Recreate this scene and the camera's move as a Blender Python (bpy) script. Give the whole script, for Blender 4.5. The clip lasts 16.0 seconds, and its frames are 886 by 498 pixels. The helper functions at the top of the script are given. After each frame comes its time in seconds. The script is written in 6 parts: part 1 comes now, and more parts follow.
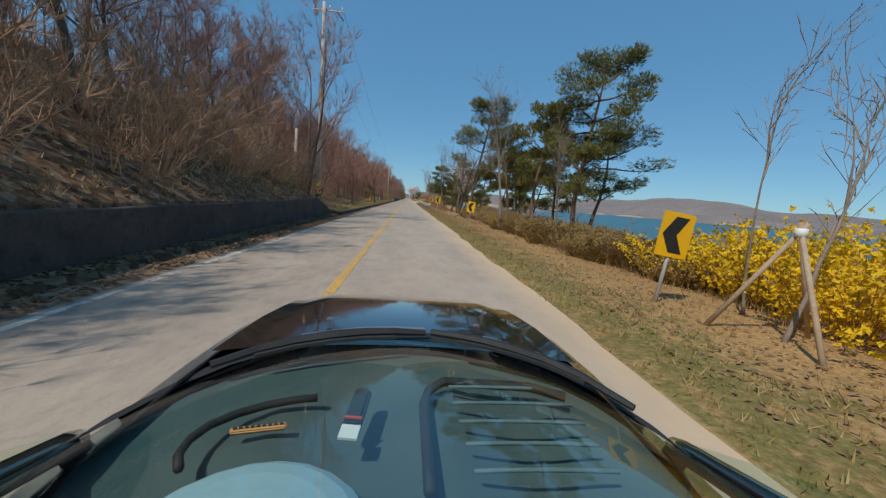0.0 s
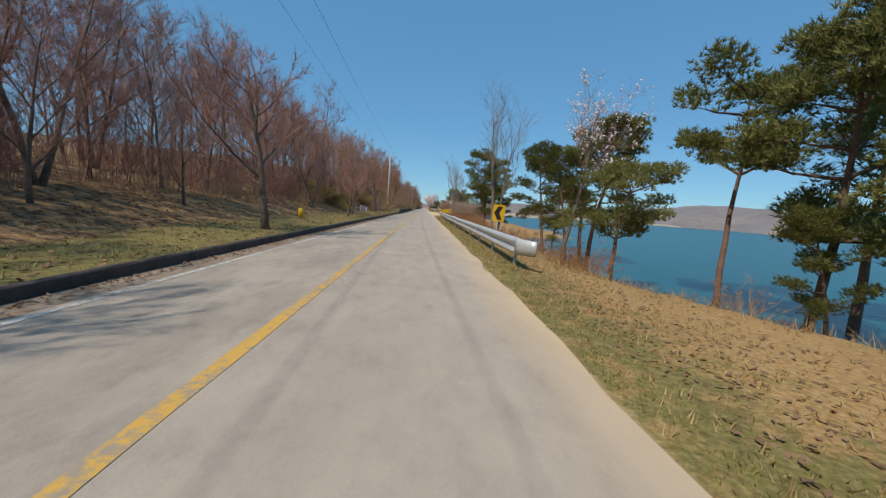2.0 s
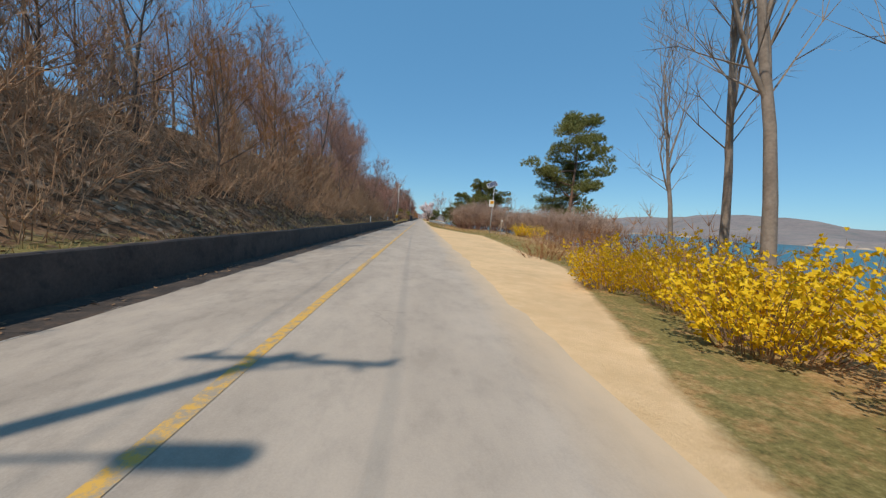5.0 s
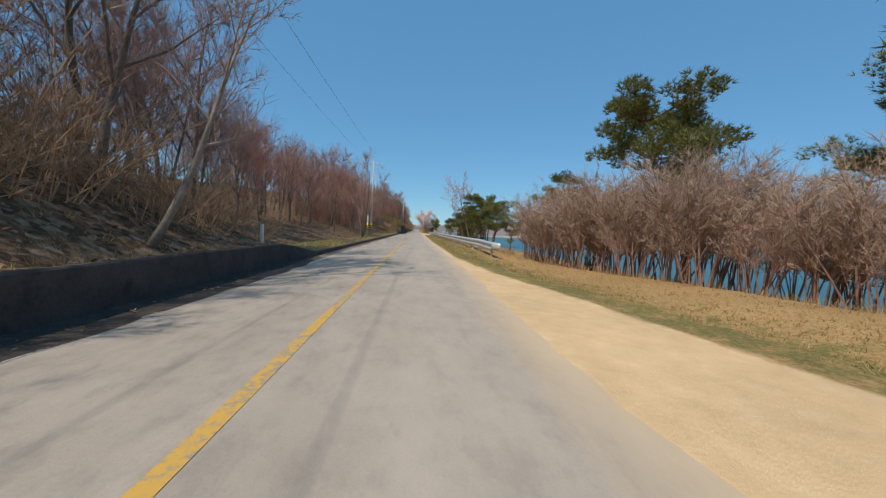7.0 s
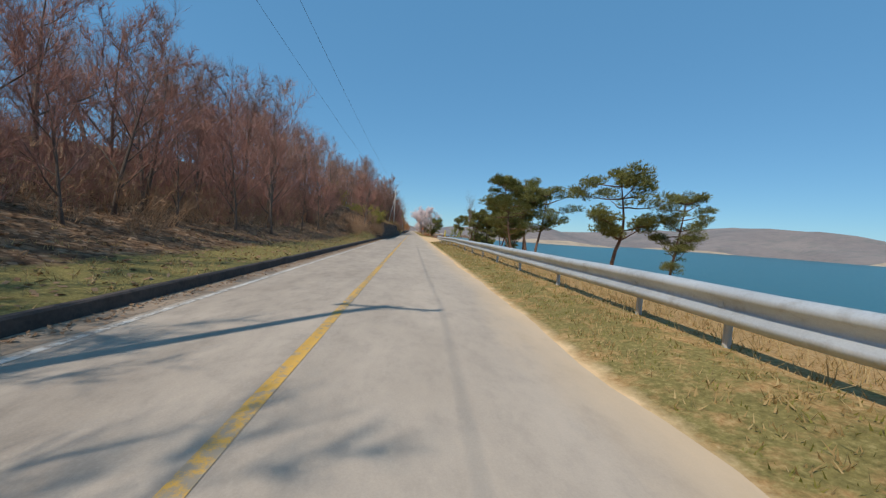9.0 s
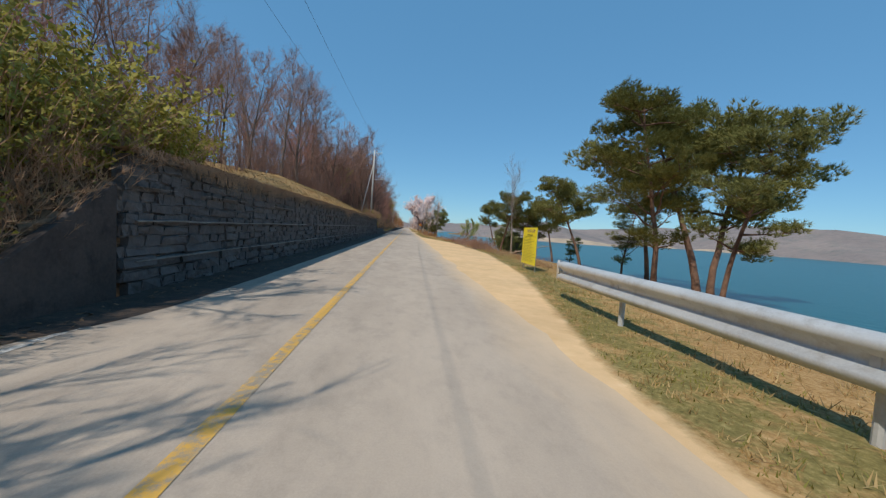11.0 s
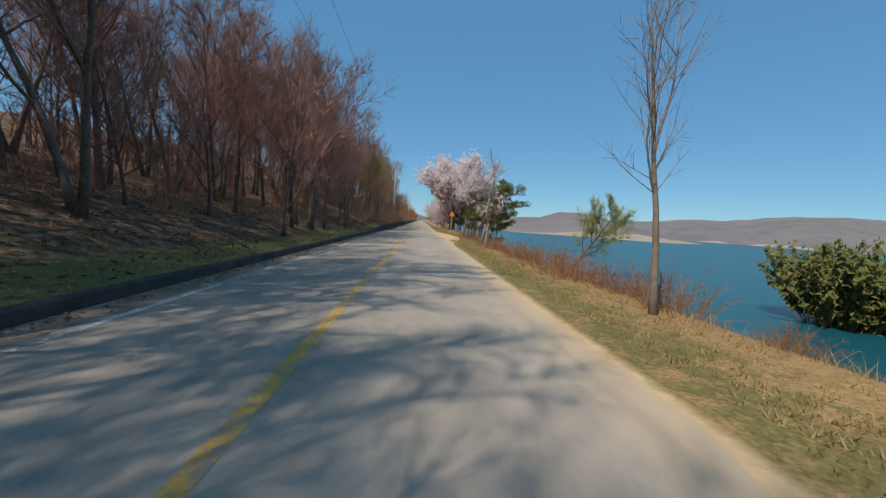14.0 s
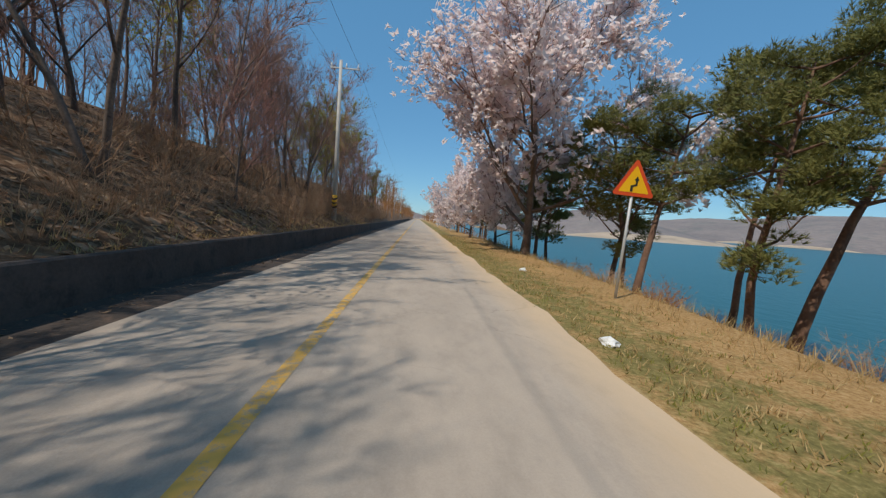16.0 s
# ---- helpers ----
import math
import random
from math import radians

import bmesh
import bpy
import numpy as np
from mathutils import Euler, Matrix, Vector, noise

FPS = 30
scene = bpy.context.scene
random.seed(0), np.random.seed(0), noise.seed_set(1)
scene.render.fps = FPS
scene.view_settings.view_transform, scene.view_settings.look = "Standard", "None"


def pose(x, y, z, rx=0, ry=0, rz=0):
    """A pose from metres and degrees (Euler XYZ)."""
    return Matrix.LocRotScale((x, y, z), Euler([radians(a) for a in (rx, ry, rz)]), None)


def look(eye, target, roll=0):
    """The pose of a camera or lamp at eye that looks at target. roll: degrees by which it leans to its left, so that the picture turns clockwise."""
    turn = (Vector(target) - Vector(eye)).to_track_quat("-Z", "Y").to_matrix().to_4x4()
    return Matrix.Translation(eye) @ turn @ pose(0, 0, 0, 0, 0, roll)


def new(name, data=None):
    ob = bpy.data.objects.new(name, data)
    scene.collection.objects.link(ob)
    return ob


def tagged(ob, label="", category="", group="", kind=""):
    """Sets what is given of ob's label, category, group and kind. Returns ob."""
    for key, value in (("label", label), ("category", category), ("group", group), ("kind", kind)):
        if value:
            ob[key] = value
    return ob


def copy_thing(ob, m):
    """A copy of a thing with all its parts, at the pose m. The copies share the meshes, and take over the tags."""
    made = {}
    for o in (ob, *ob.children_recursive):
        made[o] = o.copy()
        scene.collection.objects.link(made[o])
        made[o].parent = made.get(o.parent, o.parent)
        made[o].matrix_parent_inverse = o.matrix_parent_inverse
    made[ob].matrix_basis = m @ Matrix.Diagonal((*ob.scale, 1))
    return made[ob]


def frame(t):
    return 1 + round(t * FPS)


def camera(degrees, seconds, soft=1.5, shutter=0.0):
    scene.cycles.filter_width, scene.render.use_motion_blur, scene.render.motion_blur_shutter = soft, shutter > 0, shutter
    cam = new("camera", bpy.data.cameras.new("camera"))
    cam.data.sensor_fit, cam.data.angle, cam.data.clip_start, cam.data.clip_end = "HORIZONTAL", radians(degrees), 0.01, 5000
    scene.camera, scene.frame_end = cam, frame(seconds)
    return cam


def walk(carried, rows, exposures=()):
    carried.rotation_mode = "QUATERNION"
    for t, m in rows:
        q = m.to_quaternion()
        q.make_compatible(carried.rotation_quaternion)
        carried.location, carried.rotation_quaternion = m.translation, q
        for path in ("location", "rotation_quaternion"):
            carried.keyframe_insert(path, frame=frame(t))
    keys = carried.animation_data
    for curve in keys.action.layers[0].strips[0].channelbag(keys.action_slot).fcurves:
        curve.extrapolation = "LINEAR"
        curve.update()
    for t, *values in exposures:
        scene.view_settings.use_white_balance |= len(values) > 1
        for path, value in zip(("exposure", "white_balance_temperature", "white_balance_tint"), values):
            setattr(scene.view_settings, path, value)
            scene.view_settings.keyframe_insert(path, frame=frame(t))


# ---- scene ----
cam = camera(100.0, 16.0, soft=1.3)
walk(cam, [
    (0, pose(1.07, 0.0, 1.5, 82.54, -4.43, -5.35)),
    (0.5, pose(1.3, 13.0, 1.5, 82.73, -4.31, -4.58)),
    (1.0, pose(1.5, 26.0, 1.5, 83.15, -4.15, -3.55)),
    (1.5, pose(1.55, 39.0, 1.5, 83.57, -4.11, -3.46)),
    (2.0, pose(1.68, 52.0, 1.5, 83.78, -4.02, -2.77)),
    (2.5, pose(1.78, 65.0, 1.5, 83.82, -4.06, -2.17)),
    (3.0, pose(1.7, 78.0, 1.5, 84.05, -3.91, -1.82)),
    (3.5, pose(1.62, 91.0, 1.5, 84.30, -3.79, -1.74)),
    (4.0, pose(1.6, 104.0, 1.5, 84.76, -3.72, -2.26)),
    (6.5, pose(1.49, 169.0, 1.5, 86.61, -3.46, -4.26)),
    (7.0, pose(1.4, 182.0, 1.5, 87.17, -3.01, -4.09)),
    (7.5, pose(1.25, 195.0, 1.5, 87.34, -2.99, -4.00)),
    (8.0, pose(1.12, 208.0, 1.5, 87.41, -2.98, -3.83)),
    (8.5, pose(1.15, 221.0, 1.5, 87.48, -3.49, -4.26)),
    (11.0, pose(1.27, 286.0, 1.5, 87.01, -4.10, -5.56)),
    (11.5, pose(1.3, 299.0, 1.5, 87.30, -4.00, -6.16)),
    (12.0, pose(1.35, 312.0, 1.5, 86.64, -4.02, -5.38)),
    (12.5, pose(1.38, 325.0, 1.5, 86.05, -4.01, -4.43)),
    (13.0, pose(1.34, 338.0, 1.5, 85.85, -4.00, -4.00)),
    (13.5, pose(1.25, 351.0, 1.5, 85.75, -3.99, -3.82)),
    (14.0, pose(1.18, 364.0, 1.5, 85.72, -3.96, -3.39)),
    (14.5, pose(1.2, 377.0, 1.5, 85.53, -3.96, -3.22)),
    (15.0, pose(1.2, 390.0, 1.5, 85.46, -3.98, -3.39)),
    (15.5, pose(1.15, 403.0, 1.5, 85.48, -4.00, -3.65)),
    (16.0, pose(1.12, 416.0, 1.5, 85.50, -4.02, -3.91)),
], [(0, -0.22), (1.0, -0.15), (2.0, -0.02), (3.5, 0.03), (8.5, 0.0), (11.0, 0.0), (13.5, -0.05), (14.5, -0.12), (16.0, -0.05)])

# ---- world, sun, exposure ----
SUN = Vector((-0.425, -0.443, 0.788)).normalized()
world = bpy.data.worlds.new("sky")
scene.world = world
world.use_nodes = True
wn = world.node_tree.nodes
sky = wn.new("ShaderNodeTexSky")
sky.sky_type = 'NISHITA'
sky.sun_disc = False
sky.sun_elevation = math.asin(SUN.z)
sky.sun_rotation = math.atan2(SUN.x, SUN.y)
sky.air_density, sky.dust_density, sky.ozone_density = 0.9, 0.05, 1.4
tint = wn.new("ShaderNodeMix")
tint.data_type, tint.blend_type = 'RGBA', 'MULTIPLY'
tint.inputs[0].default_value = 1.0
tint.inputs[7].default_value = (0.78, 1.02, 1.04, 1)
world.node_tree.links.new(sky.outputs[0], tint.inputs[6])
haze = wn.new("ShaderNodeMix")
haze.data_type = 'RGBA'
haze.inputs[0].default_value = 0.58
haze.inputs[7].default_value = (0.98, 2.95, 5.5, 1)
world.node_tree.links.new(tint.outputs[2], haze.inputs[6])
world.node_tree.links.new(haze.outputs[2], wn["Background"].inputs[0])
wn["Background"].inputs[1].default_value = 0.115
lamp = bpy.data.lights.new("sun", 'SUN')
lamp.energy, lamp.angle, lamp.color = 3.6, radians(0.6), (1.0, 0.93, 0.82)
sun = new("sun", lamp)
sun.matrix_world = look(SUN * 200, (0, 0, 0))


# ---- materials ----
def nodes_of(name):
    m = bpy.data.materials.new(name)
    m.use_nodes = True
    return m, m.node_tree.nodes, m.node_tree.links, m.node_tree.nodes["Principled BSDF"]


def noise_node(n, l, scale, detail=4.0, rough=0.6, stretch=None):
    co = n.new("ShaderNodeTexCoord")
    t = n.new("ShaderNodeTexNoise")
    t.inputs["Scale"].default_value, t.inputs["Detail"].default_value = scale, detail
    t.inputs["Roughness"].default_value = rough
    if stretch:
        mp = n.new("ShaderNodeMapping")
        mp.inputs["Scale"].default_value = stretch
        l.new(co.outputs["Object"], mp.inputs[0])
        l.new(mp.outputs[0], t.inputs["Vector"])
    else:
        l.new(co.outputs["Object"], t.inputs["Vector"])
    return t


def ramp_node(n, l, src, stops):
    r = n.new("ShaderNodeValToRGB")
    e = r.color_ramp.elements
    while len(e) < len(stops):
        e.new(0.5)
    for k, (p, c) in zip(e, stops):
        k.position, k.color = p, (*c, 1)
    l.new(src, r.inputs[0])
    return r


def mix_node(n, l, fac, a, b, kind='MIX'):
    m = n.new("ShaderNodeMix")
    m.data_type, m.blend_type = 'RGBA', kind
    for sock, v in ((m.inputs[0], fac), (m.inputs[6], a), (m.inputs[7], b)):
        if isinstance(v, (int, float)):
            sock.default_value = v
        elif isinstance(v, tuple):
            sock.default_value = (*v, 1)
        else:
            l.new(v, sock)
    return m.outputs[2]


def bump_node(n, l, bsdf, src, strength, distance):
    b = n.new("ShaderNodeBump")
    b.inputs["Strength"].default_value, b.inputs["Distance"].default_value = strength, distance
    l.new(src, b.inputs["Height"])
    l.new(b.outputs[0], bsdf.inputs["Normal"])


def surface(name, a, b, fine=30.0, coarse=1.5, rough=0.8, metal=0.0, bump=0.3, depth=0.01, dirt=None, vary=0.0, spec=0.5):
    """Two colours mixed by fine and coarse noise, an optional stain colour, and bump from the fine noise."""
    m, n, l, s = nodes_of(name)
    f, c = noise_node(n, l, fine, 6), noise_node(n, l, coarse, 3)
    fr = ramp_node(n, l, f.outputs[0], ((0.3, a), (0.7, b)))
    col = mix_node(n, l, 0.5, fr.outputs[0], ramp_node(n, l, c.outputs[0], ((0.35, a), (0.65, b))).outputs[0])
    if dirt:
        d = noise_node(n, l, coarse * 2.7, 8, 0.7)
        col = mix_node(n, l, ramp_node(n, l, d.outputs[0], ((0.52, (0, 0, 0)), (0.7, (0.8, 0.8, 0.8)))).outputs[0], col, dirt)
    if vary:
        oi = n.new("ShaderNodeObjectInfo")
        hs = n.new("ShaderNodeHueSaturation")
        mr = n.new("ShaderNodeMapRange")
        mr.inputs[3].default_value, mr.inputs[4].default_value = 1 - vary, 1 + vary
        l.new(oi.outputs["Random"], mr.inputs[0])
        l.new(mr.outputs[0], hs.inputs["Value"])
        l.new(col, hs.inputs["Color"])
        col = hs.outputs[0]
    l.new(col, s.inputs["Base Color"])
    s.inputs["Roughness"].default_value, s.inputs["Metallic"].default_value = rough, metal
    s.inputs["Specular IOR Level"].default_value = spec
    if bump:
        bump_node(n, l, s, f.outputs[0], bump, depth)
    return m


def leafy(name, a, b, c, trans=0.25):
    """Foliage whose single leaves differ, and which lets some light through."""
    m, n, l, s = nodes_of(name)
    g = n.new("ShaderNodeNewGeometry")
    r = ramp_node(n, l, g.outputs["Random Per Island"], ((0.0, a), (0.5, b), (1.0, c)))
    big = noise_node(n, l, 0.8, 2)
    col = mix_node(n, l, big.outputs[0], r.outputs[0], b)
    l.new(col, s.inputs["Base Color"])
    s.inputs["Roughness"].default_value = 0.65
    s.inputs["Specular IOR Level"].default_value = 0.25
    if trans:
        t = n.new("ShaderNodeBsdfTranslucent")
        l.new(col, t.inputs[0])
        mx = n.new("ShaderNodeMixShader")
        mx.inputs[0].default_value = trans
        l.new(s.outputs[0], mx.inputs[1])
        l.new(t.outputs[0], mx.inputs[2])
        l.new(mx.outputs[0], n["Material Output"].inputs[0])
    return m


def ground_material():
    """Leaf litter, dry and green grass, sand and bare soil, by the cover attribute (r sand, g grass, b dry grass)."""
    m, n, l, s = nodes_of("ground")
    at = n.new("ShaderNodeAttribute")
    at.attribute_name = "cover"
    sep = n.new("ShaderNodeSeparateColor")
    l.new(at.outputs["Color"], sep.inputs[0])
    f = noise_node(n, l, 14.0, 8, 0.75)
    mid = noise_node(n, l, 2.2, 6, 0.7)
    big = noise_node(n, l, 0.35, 4)
    litter = ramp_node(n, l, f.outputs[0], ((0.3, (0.06, 0.038, 0.024)), (0.5, (0.24, 0.135, 0.075)), (0.72, (0.45, 0.29, 0.17))))
    dry = ramp_node(n, l, f.outputs[0], ((0.28, (0.19, 0.1, 0.036)), (0.5, (0.44, 0.265, 0.11)), (0.75, (0.64, 0.45, 0.23))))
    green = ramp_node(n, l, f.outputs[0], ((0.3, (0.1, 0.085, 0.03)), (0.55, (0.26, 0.21, 0.075)), (0.75, (0.48, 0.38, 0.17))))
    sand = ramp_node(n, l, mid.outputs[0], ((0.3, (0.68, 0.45, 0.235)), (0.6, (0.78, 0.53, 0.29)), (0.8, (0.84, 0.61, 0.36))))

    def edged(src, noise_src, soft=0.5):
        a = n.new("ShaderNodeMath"); a.operation = 'SUBTRACT'
        l.new(noise_src, a.inputs[0]); a.inputs[1].default_value = 0.5
        b = n.new("ShaderNodeMath"); b.operation = 'MULTIPLY_ADD'
        l.new(a.outputs[0], b.inputs[0]); b.inputs[1].default_value = soft * 2; l.new(src, b.inputs[2])
        r = n.new("ShaderNodeMapRange")
        r.inputs[1].default_value, r.inputs[2].default_value = 0.35, 0.65
        l.new(b.outputs[0], r.inputs[0])
        return r.outputs[0]
    vo = n.new("ShaderNodeTexVoronoi")
    vo.inputs["Scale"].default_value = 7.0
    tc = n.new("ShaderNodeTexCoord")
    l.new(tc.outputs["Object"], vo.inputs["Vector"])
    sv = n.new("ShaderNodeSeparateColor")
    l.new(vo.outputs["Color"], sv.inputs[0])
    mosaic = ramp_node(n, l, sv.outputs[0], ((0.1, (0.05, 0.032, 0.02)), (0.5, (0.23, 0.13, 0.075)), (0.8, (0.38, 0.235, 0.14)), (1.0, (0.56, 0.41, 0.28))))
    lit = mix_node(n, l, 0.55, litter.outputs[0], mosaic.outputs[0])
    shade = ramp_node(n, l, mid.outputs[0], ((0.35, (0.35, 0.35, 0.35)), (0.62, (1, 1, 1))))
    lit = mix_node(n, l, 0.8, lit, shade.outputs[0], 'MULTIPLY')
    col = mix_node(n, l, edged(sep.outputs[2], mid.outputs[0], 0.7), lit, dry.outputs[0])
    col = mix_node(n, l, edged(sep.outputs[1], mid.outputs[0], 0.9), col, green.outputs[0])
    col = mix_node(n, l, edged(sep.outputs[0], mid.outputs[0], 0.35), col, sand.outputs[0])
    col = mix_node(n, l, 0.35, col, ramp_node(n, l, big.outputs[0], ((0.3, (0.5, 0.5, 0.5)), (0.7, (1, 1, 1)))).outputs[0], 'MULTIPLY')
    l.new(col, s.inputs["Base Color"])
    s.inputs["Roughness"].default_value = 0.95
    s.inputs["Specular IOR Level"].default_value = 0.1
    bump_node(n, l, s, f.outputs[0], 0.4, 0.04)
    return m


def asphalt_material():
    """Sun-bleached asphalt: aggregate, a right lane toned for sunlight and dust, mottled patches and fine cracks."""
    m, n, l, s = nodes_of("asphalt")
    f = noise_node(n, l, 60.0, 6, 0.7)
    mid = noise_node(n, l, 0.9, 6, 0.65, (1, 0.35, 1))
    patch = noise_node(n, l, 0.16, 3, 0.5, (1, 0.5, 1))
    base = ramp_node(n, l, f.outputs[0], ((0.25, (0.3, 0.238, 0.184)), (0.75, (0.505, 0.408, 0.318))))
    col = mix_node(n, l, 0.55, base.outputs[0], ramp_node(n, l, mid.outputs[0], ((0.35, (0.31, 0.255, 0.205)), (0.65, (0.49, 0.405, 0.325)))).outputs[0])
    v = n.new("ShaderNodeTexVoronoi")
    v.feature = 'DISTANCE_TO_EDGE'
    v.inputs["Scale"].default_value = 0.55
    co = n.new("ShaderNodeTexCoord")
    wob = noise_node(n, l, 1.3, 5)
    ad = n.new("ShaderNodeVectorMath"); ad.operation = 'MULTIPLY_ADD'
    l.new(wob.outputs[1], ad.inputs[0]); ad.inputs[1].default_value = (0.9, 0.9, 0); l.new(co.outputs["Object"], ad.inputs[2])
    l.new(ad.outputs[0], v.inputs["Vector"])
    crack = ramp_node(n, l, v.outputs["Distance"], ((0.0, (1, 1, 1)), (0.012, (0, 0, 0))))
    where = ramp_node(n, l, patch.outputs[0], ((0.55, (0, 0, 0)), (0.68, (0.6, 0.6, 0.6))))
    cf = mix_node(n, l, 1.0, crack.outputs[0], where.outputs[0], 'MULTIPLY')
    col = mix_node(n, l, cf, col, (0.07, 0.06, 0.055))
    blotch = noise_node(n, l, 2.6, 8, 0.72, (1, 0.55, 1))
    col = mix_node(n, l, 0.55, col, ramp_node(n, l, blotch.outputs[0], ((0.34, (0.62, 0.64, 0.66)), (0.5, (0.95, 0.96, 0.97)), (0.68, (1.1, 1.1, 1.08)))).outputs[0], 'MULTIPLY')
    sx = n.new("ShaderNodeSeparateXYZ")
    l.new(co.outputs["Object"], sx.inputs[0])
    drift = noise_node(n, l, 0.5, 6, 0.7, (1, 0.3, 1))
    edge = n.new("ShaderNodeMath"); edge.operation = 'MULTIPLY_ADD'
    l.new(drift.outputs[0], edge.inputs[0]); edge.inputs[1].default_value = 1.5; l.new(sx.outputs[0], edge.inputs[2])
    dust = n.new("ShaderNodeMapRange")
    dust.inputs[1].default_value, dust.inputs[2].default_value, dust.inputs[4].default_value = 3.35, 4.8, 0.85
    l.new(edge.outputs[0], dust.inputs[0])
    # warmer, paler tone over the right lane: sunlight and dust put into the colour
    lane = n.new("ShaderNodeMapRange")
    lane.inputs[1].default_value, lane.inputs[2].default_value, lane.inputs[4].default_value = 0.0, 2.2, 0.3
    l.new(edge.outputs[0], lane.inputs[0])
    col = mix_node(n, l, lane.outputs[0], col, (0.55, 0.445, 0.345))
    col = mix_node(n, l, dust.outputs[0], col, (0.74, 0.51, 0.285))
    l.new(col, s.inputs["Base Color"])
    s.inputs["Roughness"].default_value = 0.9
    s.inputs["Specular IOR Level"].default_value = 0.25
    bump_node(n, l, s, f.outputs[0], 0.25, 0.006)
    return m


def paint_material(name, colour, under, keep=0.45):
    """Road paint worn through to the asphalt."""
    m, n, l, s = nodes_of(name)
    f = noise_node(n, l, 9.0, 8, 0.75)
    g = noise_node(n, l, 0.35, 3)
    ad = n.new("ShaderNodeMath"); ad.operation = 'MULTIPLY_ADD'
    l.new(g.outputs[0], ad.inputs[0]); ad.inputs[1].default_value = 0.5; l.new(f.outputs[0], ad.inputs[2])
    w = ramp_node(n, l, ad.outputs[0], ((keep + 0.28, (0, 0, 0)), (keep + 0.42, (1, 1, 1))))
    l.new(mix_node(n, l, w.outputs[0], colour, under), s.inputs["Base Color"])
    s.inputs["Roughness"].default_value = 0.7
    return m


def water_material():
    m, n, l, s = nodes_of("lake_water")
    s.inputs["Base Color"].default_value = (0.012, 0.1, 0.125, 1)
    s.inputs["Specular IOR Level"].default_value = 0.14
    s.inputs["Roughness"].default_value = 0.28
    s.inputs["IOR"].default_value = 1.33
    a = noise_node(n, l, 1.1, 5, 0.6, (1, 0.5, 1))
    bump_node(n, l, s, a.outputs[0], 0.35, 0.25)
    return m


M_GROUND, M_ASPHALT, M_WATER = ground_material(), asphalt_material(), water_material()
# distance haze is mixed into the bare woods' colour as a paler, bluer tint
M_FARWOOD = surface("far_hazy_bare_woods", (0.17, 0.145, 0.14), (0.3, 0.245, 0.215), 0.12, 0.008, 0.95, bump=1.0, depth=3.0, dirt=(0.13, 0.145, 0.13))
M_SHORE = surface("pale_far_shore", (0.36, 0.27, 0.19), (0.52, 0.4, 0.28), 0.1, 0.02, 0.95, bump=0, dirt=(0.24, 0.2, 0.15))
M_YELLOW_LINE = paint_material("yellow_line_paint", (0.66, 0.37, 0.07), (0.36, 0.285, 0.2), 0.43)
M_WHITE_LINE = paint_material("white_line_paint", (0.62, 0.58, 0.52), (0.27, 0.23, 0.19), 0.42)
# leaf mould colour taken near black, with the wall's cast shade painted in
M_SHADE_SILT = surface("shade_dark_leaf_mould", (0.03, 0.022, 0.017), (0.08, 0.057, 0.042), 22, 1.7, 0.95, bump=0.5, depth=0.02, dirt=(0.15, 0.09, 0.055))
# stained concrete, its colour lowered to near black to carry the sunless side's shade
M_WALL = surface("weathered_shaded_concrete", (0.045, 0.032, 0.027), (0.1, 0.075, 0.062), 18, 1.1, 0.9, dirt=(0.02, 0.018, 0.018))
M_PALE = surface("pale_concrete", (0.22, 0.155, 0.105), (0.4, 0.3, 0.21), 25, 1.3, 0.9, dirt=(0.2, 0.14, 0.09))
M_BLOCK = surface("dark_stone_block", (0.105, 0.092, 0.088), (0.2, 0.18, 0.17), 9, 1.1, 0.95, bump=0.9, depth=0.05, dirt=(0.085, 0.08, 0.07), vary=0.1, spec=0.2)
M_MORTAR = surface("pale_mortar", (0.17, 0.155, 0.14), (0.34, 0.31, 0.28), 20, 2, 0.9, dirt=(0.09, 0.085, 0.075))
M_STEEL = surface("galvanised_steel", (0.5, 0.5, 0.49), (0.66, 0.66, 0.64), 40, 1.2, 0.5, 0.35, 0.08, 0.003, dirt=(0.4, 0.37, 0.33))
M_POST = surface("galvanised_post", (0.45, 0.45, 0.44), (0.6, 0.59, 0.57), 30, 4, 0.55, 0.3, 0.08, 0.003)
M_POLE = surface("spun_concrete", (0.4, 0.38, 0.35), (0.55, 0.52, 0.47), 22, 2, 0.85, bump=0.15, depth=0.005)
M_BARK = surface("grey_brown_bark", (0.075, 0.054, 0.042), (0.22, 0.16, 0.125), 16, 2, 0.95, bump=0.7, depth=0.03, vary=0.2)
M_PALEBARK = surface("pale_bark", (0.17, 0.13, 0.1), (0.36, 0.29, 0.23), 16, 3, 0.95, bump=0.6, depth=0.02)
M_PINEBARK = surface("red_brown_pine_bark", (0.09, 0.05, 0.033), (0.25, 0.14, 0.09), 12, 2, 0.95, bump=0.8, depth=0.04)
M_TWIG = surface("brown_twigs", (0.22, 0.125, 0.095), (0.42, 0.26, 0.2), 3, 0.5, 0.9, bump=0, vary=0.22, spec=0.2)
M_TWIG_PINK = surface("reddish_twigs", (0.29, 0.135, 0.1), (0.5, 0.27, 0.21), 3, 0.5, 0.9, bump=0, vary=0.15, spec=0.2)
M_TWIG_RUST = surface("rust_brown_twigs", (0.25, 0.11, 0.045), (0.42, 0.21, 0.09), 3, 0.5, 0.9, bump=0, vary=0.12, spec=0.2)
M_BRUSH = surface("dry_brush", (0.25, 0.145, 0.085), (0.48, 0.31, 0.19), 3, 0.6, 0.9, bump=0, vary=0.2, spec=0.2)
